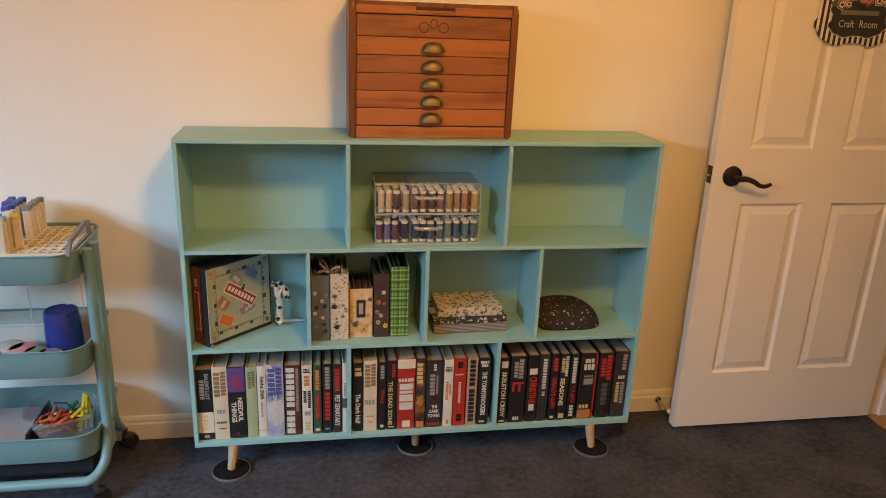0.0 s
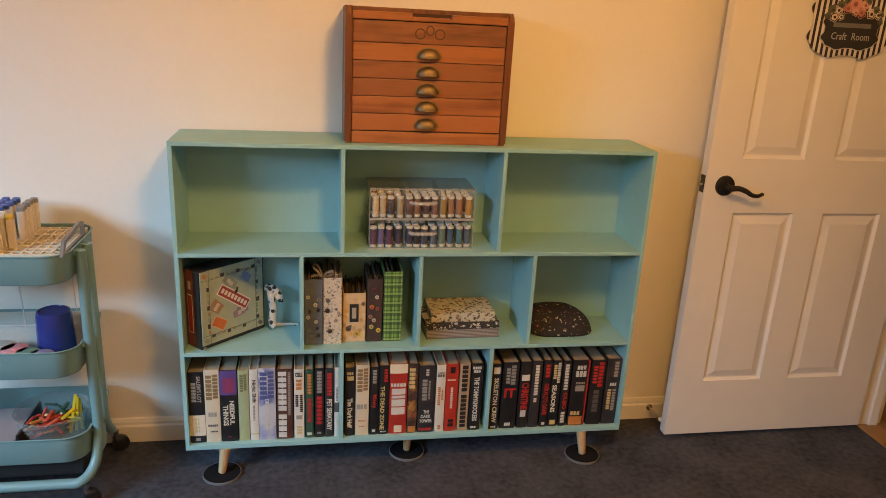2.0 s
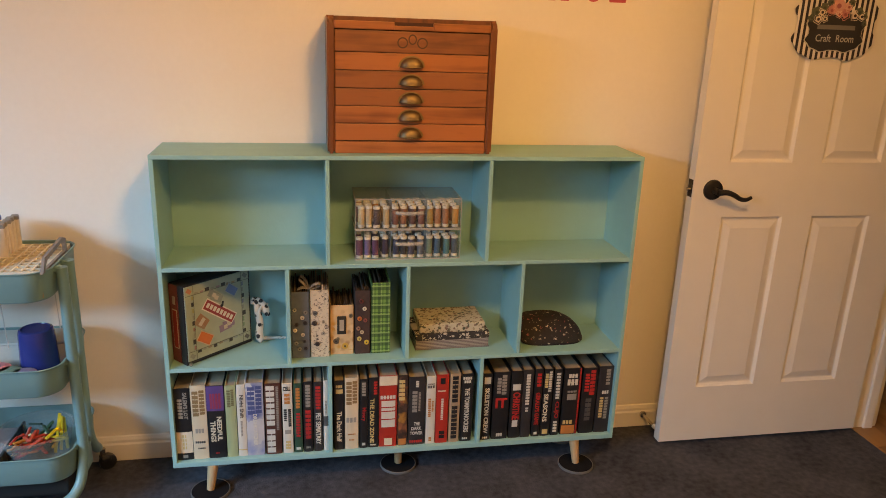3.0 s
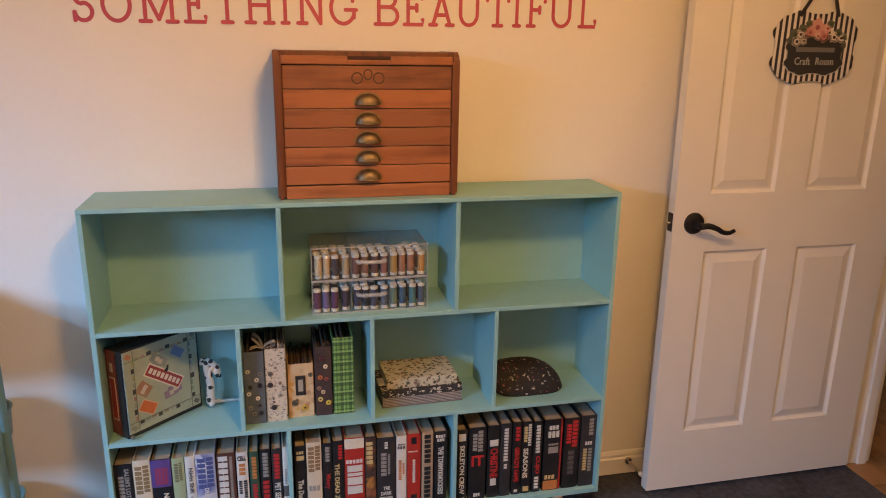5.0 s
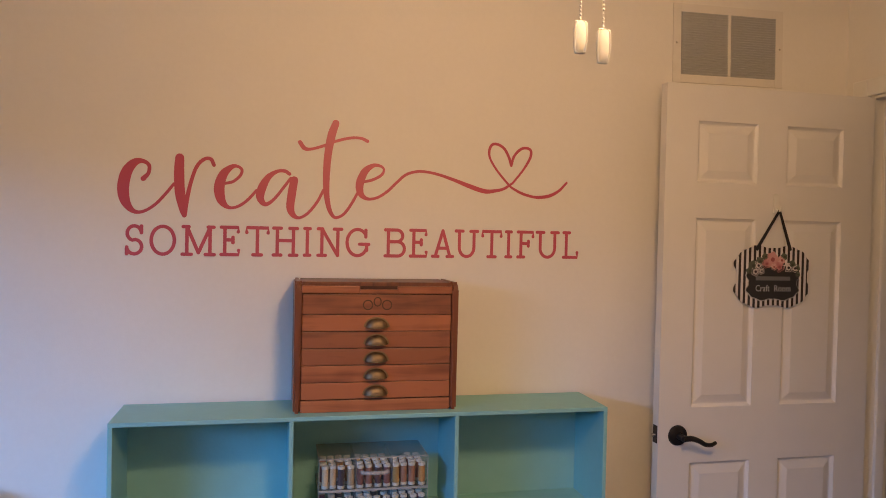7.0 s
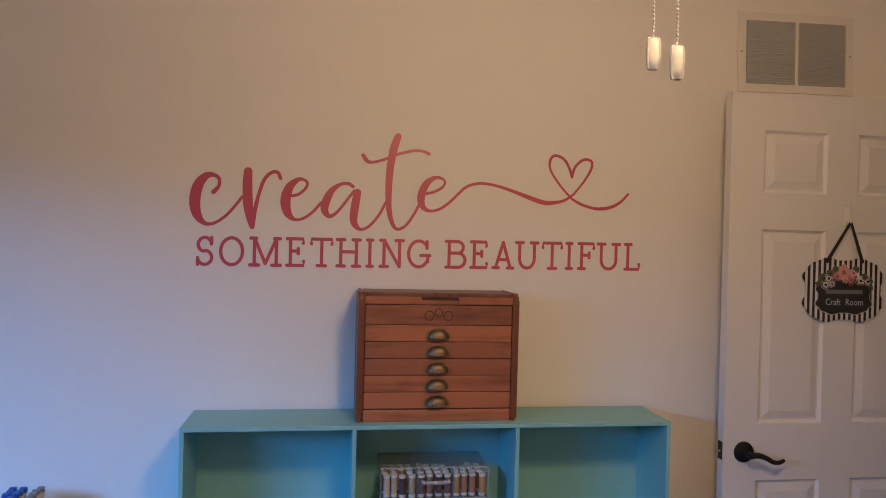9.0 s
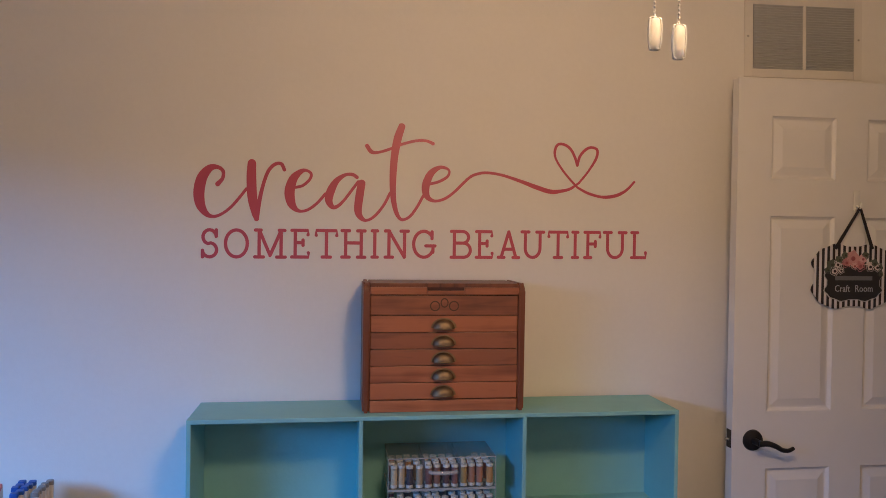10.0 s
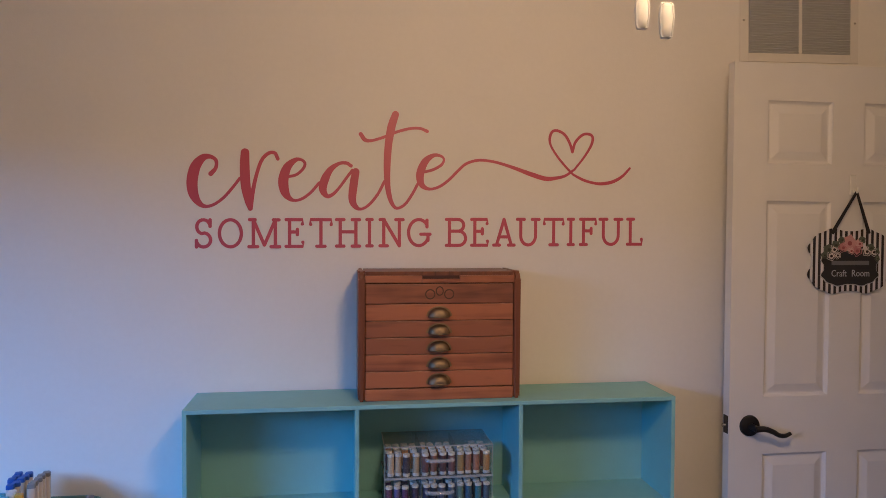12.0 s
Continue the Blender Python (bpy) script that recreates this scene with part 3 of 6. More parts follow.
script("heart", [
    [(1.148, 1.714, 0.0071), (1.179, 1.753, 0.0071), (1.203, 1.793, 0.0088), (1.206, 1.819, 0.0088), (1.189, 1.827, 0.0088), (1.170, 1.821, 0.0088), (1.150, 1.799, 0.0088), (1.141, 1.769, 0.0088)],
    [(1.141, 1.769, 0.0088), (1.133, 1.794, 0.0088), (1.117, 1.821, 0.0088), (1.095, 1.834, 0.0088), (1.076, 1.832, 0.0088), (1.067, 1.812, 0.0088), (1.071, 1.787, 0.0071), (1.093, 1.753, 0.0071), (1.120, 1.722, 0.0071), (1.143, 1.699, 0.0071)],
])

# slab capitals: strokes in a unit box
def arc(cx, cy, rx, ry, a0, a1, n=14):
    return [(cx + rx * math.cos(radians(a0 + (a1 - a0) * i / n)), cy + ry * math.sin(radians(a0 + (a1 - a0) * i / n))) for i in range(n + 1)]


GLYPHS = {
    "S": [arc(0.5, 0.74, 0.42, 0.26, 20, 255) + arc(0.5, 0.26, 0.45, 0.26, 80, -160), [(0.92, 1.0), (0.92, 0.76)], [(0.06, 0.0), (0.06, 0.24)]],
    "O": [arc(0.5, 0.5, 0.5, 0.5, 0, 360, 32)],
    "M": [[(0.14, 0), (0.14, 1)], [(0.14, 1), (0.5, 0.06)], [(0.5, 0.06), (0.86, 1)], [(0.86, 1), (0.86, 0)], [(0, 0), (0.28, 0)], [(0.72, 0), (1, 0)], [(0.02, 1), (0.2, 1)], [(0.8, 1), (0.98, 1)]],
    "E": [[(0.2, 0), (0.2, 1)], [(0, 1), (0.95, 1), (0.95, 0.84)], [(0, 0), (0.98, 0), (0.98, 0.16)], [(0.2, 0.54), (0.66, 0.54)], [(0.66, 0.44), (0.66, 0.64)]],
    "T": [[(0.5, 0), (0.5, 1)], [(0, 0.82), (0, 1), (1, 1), (1, 0.82)], [(0.3, 0), (0.7, 0)]],
    "H": [[(0.16, 0), (0.16, 1)], [(0.84, 0), (0.84, 1)], [(0.16, 0.54), (0.84, 0.54)], [(0, 0), (0.32, 0)], [(0, 1), (0.32, 1)], [(0.68, 0), (1, 0)], [(0.68, 1), (1, 1)]],
    "I": [[(0.5, 0), (0.5, 1)], [(0, 0), (1, 0)], [(0, 1), (1, 1)]],
    "N": [[(0.16, 0), (0.16, 1)], [(0.16, 1), (0.84, 0)], [(0.84, 0), (0.84, 1)], [(0, 0), (0.32, 0)], [(0, 1), (0.18, 1)], [(0.68, 1), (1, 1)]],
    "G": [arc(0.5, 0.5, 0.5, 0.5, 42, 335, 26), [(0.9, 0.98), (0.9, 0.72)], [(0.6, 0.44), (1.05, 0.44)], [(0.95, 0.44), (0.95, 0.2)]],
    "B": [[(0.16, 0), (0.16, 1)], [(0, 1), (0.6, 1)] + arc(0.6, 0.775, 0.3, 0.225, 90, -90) + [(0.16, 0.55)], [(0, 0), (0.64, 0)] + arc(0.64, 0.275, 0.36, 0.275, -90, 90) + [(0.16, 0.55)]],
    "A": [[(0.14, 0), (0.5, 1)], [(0.5, 1), (0.86, 0)], [(0.26, 0.32), (0.74, 0.32)], [(0, 0), (0.28, 0)], [(0.72, 0), (1, 0)]],
    "U": [[(0.16, 1), (0.16, 0.4)] + arc(0.5, 0.36, 0.34, 0.36, 180, 360) + [(0.84, 0.4), (0.84, 1)], [(0, 1), (0.32, 1)], [(0.68, 1), (1, 1)]],
    "F": [[(0.2, 0), (0.2, 1)], [(0, 1), (0.98, 1), (0.98, 0.82)], [(0, 0), (0.4, 0)], [(0.2, 0.54), (0.68, 0.54)], [(0.68, 0.44), (0.68, 0.64)]],
    "L": [[(0.2, 0), (0.2, 1)], [(0, 1), (0.42, 1)], [(0, 0), (0.98, 0), (0.98, 0.2)]],
}


def capital(letter, x0, x1):
    pen, up = 0.0100, 0.0800
    base = 1.4645 + 0.008 * x0
    bm = bmesh.new()
    for k, s in enumerate(GLYPHS[letter]):
        p = [Vector((x0 + pen / 2 + u * (x1 - x0 - pen), base + v * up)) for u, v in s]
        ribbon(bm, p, [pen] * len(p), -0.0006 - 0.00035 * k)
    part("letter", bm, M_VINYL, words)


for args in (("S", -0.009, 0.046), ("O", 0.059, 0.132), ("M", 0.144, 0.243), ("E", 0.252, 0.312), ("T", 0.324, 0.395), ("H", 0.401, 0.480), ("I", 0.492, 0.518), ("N", 0.532, 0.612), ("G", 0.619, 0.692), ("B", 0.736, 0.806), ("E", 0.815, 0.876), ("A", 0.885, 0.960), ("U", 0.960, 1.040), ("T", 1.047, 1.118), ("I", 1.125, 1.152), ("F", 1.165, 1.226), ("U", 1.229, 1.312), ("L", 1.321, 1.379)):
    capital(*args)

# ---------------------------------------------------------------- bookcase
BX0, BX1, BF, BB = 0.0, 1.387, -0.228, -0.014
TH, TOP, S1, S2, BOT = 0.012, 1.036, 0.724, 0.420, 0.113
case = thing("bookcase", "mint green painted wooden cubby bookcase on short tapered legs", "bookcase")
part("top_board", boxed(BX0, BX1, BF, BB, TOP - TH, TOP, 0.0012), M_MINT, case)
part("bottom_board", boxed(BX0, BX1, BF, BB, BOT - 0.016, BOT, 0.0012), M_MINT, case)
for x in (BX0, BX1 - TH):
    part("side_board", boxed(x, x + TH, BF + 0.0005, BB, BOT, TOP - TH, 0.001), M_MINT, case)
for z in (S1, S2):
    part("shelf", boxed(BX0 + TH, BX1 - TH, BF + 0.001, BB - 0.005, z - TH, z, 0.001), M_MINT, case)
part("back_panel", boxed(BX0 + TH, BX1 - TH, BB - 0.005, BB - 0.0005, BOT, TOP - TH), M_MINT, case)
for z0, z1, xs in ((S1, TOP - TH, (0.4625, 0.9245)), (S2, S1 - TH, (0.347, 0.6935, 1.0405)), (BOT, S2 - TH, (0.4640, 0.9290))):
    for x in xs:
        part("divider", boxed(x - TH / 2, x + TH / 2, BF + 0.0015, BB - 0.005, z0, z1, 0.001), M_MINT, case)
LEGS = ((0.113, -0.212, -0.012, -0.006), (0.684, -0.146, 0.0, 0.0), (1.258, -0.214, 0.012, -0.006), (0.113, -0.04, -0.012, 0.004), (1.264, -0.04, 0.012, 0.004))
for x, y, dx, dy in LEGS:
    part("leg", cyl(bmesh.new(), (x + dx, y + dy, 0.0085), (x, y, BOT - 0.016), 0.0115, 0.0165, 20, 0.002), M_BEECH, case, "round tapered pale beech leg", True)
for x, y, dx, dy in LEGS:
    cup = thing("furniture_coaster", "round black felt coaster with a grey rim under a leg", "coaster", pose(x + dx, y + dy, 0), "coasters under the bookcase")
    part("pad", lathe(bmesh.new(), [(0, 0.002), (0.0553, 0.002), (0.0553, 0.008), (0.0, 0.008)], 40), M_FELT, cup)
    part("rim", lathe(bmesh.new(), [(0.0555, 0.0), (0.0575, 0.0), (0.0584, 0.002), (0.0580, 0.0075), (0.0570, 0.0090), (0.0555, 0.0085), (0.0555, 0.0)], 40), M_RING, cup, "grey rubber rim", True)

# ---------------------------------------------------------------- thread cabinet on the bookcase
CX0, CX1, CF, CB, CZ0, CZ1 = 0.466, 0.929, -0.188, -0.016, TOP + 0.0006, 1.402
cab = thing("thread_cabinet", "stained wooden thread cabinet with five drawers and brass cup pulls", "cabinet")
for x, s in ((CX0, 1), (CX1 - 0.019, -1)):
    bm = bmesh.new()
    pr = [(CB, CZ0), (CB, CZ1)] + [(CF - 0.004 + 0.024 - 0.024 * math.sin(radians(a)), CZ1 - 0.024 + 0.024 * math.cos(radians(a))) for a in range(0, 91, 15)] + [(CF - 0.004, CZ0)]
    loft(bm, [[(q, y, z) for y, z in pr] for q in (x, x + 0.019)], True, True)
    bmesh.ops.bevel(bm, geom=[e for e in bm.edges if abs(e.verts[0].co.x - e.verts[1].co.x) < 1e-6], offset=0.005, segments=3, affect="EDGES")
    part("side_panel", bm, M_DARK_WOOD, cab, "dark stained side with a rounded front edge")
IX0, IX1 = CX0 + 0.019, CX1 - 0.019
part("carcass", boxed(IX0, IX1, CF + 0.012, CB, CZ0 + 0.002, CZ1 - 0.016), M_JOINT_SLOT, cab)
bm = bmesh.new()
box(bm, IX0, IX1, CF + 0.006, CB, CZ1 - 0.014, CZ1 - 0.001, 0.002)
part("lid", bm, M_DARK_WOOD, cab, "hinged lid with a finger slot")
SL0, SL1 = 0.645, 0.752
bm = bmesh.new()
box(bm, IX0, SL0, CF - 0.004, CF + 0.012, 1.369, CZ1 - 0.012, 0.002)
box(bm, SL1, IX1, CF - 0.004, CF + 0.012, 1.369, CZ1 - 0.012, 0.002)
box(bm, SL0, SL1, CF - 0.004, CF + 0.012, 1.369, 1.3805, 0.001)
part("lid_rail", bm, M_RED_WOOD, cab)
# dark backing strip: the slot's recess shade is put into its colour
part("finger_slot", boxed(SL0 + 0.0005, SL1 - 0.0005, CF + 0.005, CF + 0.012, 1.381, CZ1 - 0.0125), M_JOINT_SLOT, cab, "finger slot backing, recess shade put into its dark colour")
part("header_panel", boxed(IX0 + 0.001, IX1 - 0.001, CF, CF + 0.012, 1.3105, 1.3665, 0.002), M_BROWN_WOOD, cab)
part("bottom_rail", boxed(IX0 + 0.001, IX1 - 0.001, CF, CF + 0.012, CZ0, 1.0695, 0.002), M_RED_WOOD, cab)


def cup_pull_bm():
    """A half-round shell pull open below, on a flat rim."""
    bm = bmesh.new()
    rings = []
    for k in range(8):
        a = radians(90 * k / 7)
        ring = []
        for i in range(19):
            t = radians(180 * i / 18)
            r = 1.0 if k == 0 else math.cos(a)
            ring.append((0.031 * math.cos(t) * (0.25 + 0.75 * r), -0.0012 - 0.021 * math.sin(a), -0.010 + 0.0245 * math.sin(t) * (0.18 + 0.82 * r)))
        rings.append(ring)
    vs = [[bm.verts.new(q) for q in r] for r in rings]
    for a, b in zip(vs, vs[1:]):
        for i in range(18):
            bm.faces.new((a[i], a[i + 1], b[i + 1], b[i]))
    rim = [bm.verts.new((0.037 * math.cos(radians(180 * i / 18)), -0.001, -0.012 + 0.030 * math.sin(radians(180 * i / 18)))) for i in range(19)]
    for i in range(18):
        bm.faces.new((rim[i], rim[i + 1], vs[0][i + 1], vs[0][i]))
    bm.faces.new(vs[-1])
    tube(bm, [(-0.031, -0.003, -0.0105), (-0.022, -0.016, -0.0115), (0, -0.021, -0.012), (0.022, -0.016, -0.0115), (0.031, -0.003, -0.0105)], 0.0019, 8, 5)
    return bm


pull_mesh = finish("cup_pull", cup_pull_bm(), M_BRASS, True)
for i in range(5):
    z1 = 1.3090 - 0.0476 * i
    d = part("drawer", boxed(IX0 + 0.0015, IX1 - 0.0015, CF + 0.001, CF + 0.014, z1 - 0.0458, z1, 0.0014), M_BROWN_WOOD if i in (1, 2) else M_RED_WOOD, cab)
    p = new("cup_pull", pull_mesh)
    p.parent = d
    tagged(p, "aged brass cup pull")
    p.location = (0.694, CF + 0.001, z1 - 0.0235)
# burnt-in mark on the header, as plain shapes
bm = bmesh.new()
my = CF - 0.0005
for cx, cz, rx, rz in ((0.668, 1.337, 0.013, 0.013), (0.695, 1.346, 0.010, 0.012), (0.722, 1.337, 0.013, 0.013)):
    ring = [Vector((cx + rx * math.cos(radians(q)), cz + rz * math.sin(radians(q)))) for q in range(0, 351, 15)]
    ribbon(bm, ring, [0.0034] * len(ring), my)
    my -= 0.0001
part("burnt_mark", bm, flat(0.075, 0.032, 0.016), cab, "dark burnt ornament")

# ---------------------------------------------------------------- books
INK = {"w": (0.62, 0.60, 0.54), "k": (0.012, 0.012, 0.014), "r": (0.50, 0.03, 0.03), "g": (0.30, 0.28, 0.25), "y": (0.62, 0.45, 0.20), "d": (0.10, 0.09, 0.085), "c": (0.70, 0.62, 0.48), "b": (0.06, 0.09, 0.24), "o": (0.55, 0.20, 0.06), "v": (0.10, 0.06, 0.22), "m": (0.30, 0.04, 0.09), "s": (0.17, 0.16, 0.08), "n": (0.27, 0.16, 0.07)}


def book(x0, x1, h, z0, cover, marks, tilt=0.0, spine=-0.213, deep=0.155):
    """A hardback standing with its spine to the front. marks: (words or '', u0, u1, v0, v1, ink, upright), u across the spine, v down it."""
    w = x1 - x0 - 0.0012
    b = thing("book", "", "book", pose(x0 + 0.0006, spine, z0 + 0.0006, 0, tilt, 0), "books on the bottom shelf")
    bm = bmesh.new()
    sag = 0.0018
    pr = [(0, deep), (0, sag)] + [(w * k / 6, sag * (1 - math.sin(math.pi * k / 6))) for k in range(1, 6)] + [(w, sag), (w, deep), (w - 0.0022, deep), (w - 0.0022, sag + 0.003), (0.0022, sag + 0.003), (0.0022, deep)]
    loft(bm, [[(x, y, z) for x, y in pr] for z in (0, h)], True, True)
    part("cover", bm, cover, b)
    part("page_block", boxed(0.0023, w - 0.0023, sag + 0.0032, deep - 0.004, 0.003, h - 0.0035), M_PAPER, b, "cream page edges")
    for words_, u0, u1, v0, v1, ink, upright in marks:
        y = -0.0004
        if not words_:
            bm = bmesh.new()
            du, dv = u1 - u0, v1 - v0
            wide, tall = du * w, dv * h

            def bow(u):
                return sag * (1 - math.sin(math.pi * min(max(u, 0.0), 1.0))) - 0.0005
            jig = random.Random(round(x0 * 1000) + round(v0 * 100) + round(u0 * 10))
            # lettering that is left unread becomes one plain bar, notched once for each letter
            def grid(us, vs):
                return [[bm.verts.new((u * w, bow(u), h * (1 - v))) for u in us] for v in vs]

            def fill(rows):
                for top, low in zip(rows, rows[1:]):
                    for k in range(len(top) - 1):
                        bm.faces.new((low[k], low[k + 1], top[k + 1], top[k]))
            down, along = du <= 0.62 and tall > 1.6 * wide, du < 0.95 and wide > 1.6 * tall
            if ink.isupper() or not (down or along):
                fill(grid([u0 + du * k / 6 for k in range(7)], (v0, v1)))
            else:
                count = max(2, round(tall / (0.80 * wide))) if down else max(3, round(wide / (0.75 * tall)))
                last = None
                for k in range(count):
                    lo, hi = k / count, (k + jig.uniform(0.72, 0.85)) / count
                    if down:
                        cell = grid([u0 + du * q for q in (0, 0.46, 0.54, 1)], (v0 + dv * lo, v0 + dv * hi))
                        first_edge, end_edge = (cell[0][1], cell[0][2]), (cell[1][1], cell[1][2])
                    else:
                        cell = grid((u0 + du * lo, u0 + du * hi), [v0 + dv * q for q in (0, 0.46, 0.54, 1)])
                        first_edge, end_edge = (cell[1][0], cell[2][0]), (cell[1][1], cell[2][1])
                    fill(cell)
                    if last:
                        bm.faces.new((last[0], last[1], first_edge[1], first_edge[0]))
                    last = end_edge
            part("printed_bar", bm, flat(*INK[ink.lower()]), b)
            continue
        if upright:
            bm = text_bm(words_, u0 * w, u1 * w, h * (1 - v1), h * (1 - v0), 0.035)
        else:
            bm = text_bm(words_, 0, 1, 0, 1, 0.03)
            for v in bm.verts:
                s, t = v.co.x, v.co.z
                v.co = ((u0 + (u1 - u0) * t) * w, v.co.y, h * (1 - v0 - (v1 - v0) * s))
        for v in bm.verts:
            v.co.y += -0.0006
        part("title", bm, flat(*INK[ink]), b, "printed spine title")
    return b


def name_bars(v0, v1, ink, two=True):
    """The author's name, as plain bars along the spine."""
    return [("", 0.56, 0.90, v0, v1 - 0.02, ink, 0), ("", 0.10, 0.50, v0 + 0.01, v1, ink, 0)] if two else [("", 0.24, 0.76, v0, v1, ink, 0)]


def T(words_, v0, v1, ink, u0=0.2, u1=0.8, upright=0):
    return (words_, u0, u1, v0, v1, ink, upright)


C_BLACK = mat("black_jacket", (0.018, 0.017, 0.018), 0.35, var=0.2, scale=40)
C_DARK = mat("charcoal_jacket", (0.035, 0.032, 0.034), 0.35, var=0.3, scale=30)
C_WHITE = mat("white_jacket", (0.66, 0.63, 0.56), 0.4, var=0.06, scale=30)
C_CREAM = mat("cream_jacket", (0.66, 0.55, 0.40), 0.4, var=0.10, scale=18)
C_SAGE = mat("sage_jacket", (0.36, 0.42, 0.24), 0.4, var=0.1)
C_RED = mat("red_jacket", (0.46, 0.035, 0.025), 0.38, var=0.12)
C_BROWN = mat("brown_jacket", (0.10, 0.035, 0.025), 0.4, var=0.25)
C_GREEN = mat("green_jacket", (0.03, 0.085, 0.055), 0.4, var=0.2)
C_BLUE = spots_mat("blue_cloud_jacket", (0.50, 0.50, 0.52), [(0.10, 0.13, 0.34), (0.2, 0.24, 0.45), (0.55, 0.55, 0.58)], 22, 0.5, 0.4, 0.35, 0.05)
C_FLAME = spots_mat("flame_jacket", (0.05, 0.03, 0.025), [(0.45, 0.20, 0.05), (0.08, 0.05, 0.05), (0.28, 0.10, 0.05)], 30, 0.5, 0.4, 0.2, 0.05)
C_TAN = mat("tan_jacket", (0.42, 0.30, 0.20), 0.45, var=0.2)

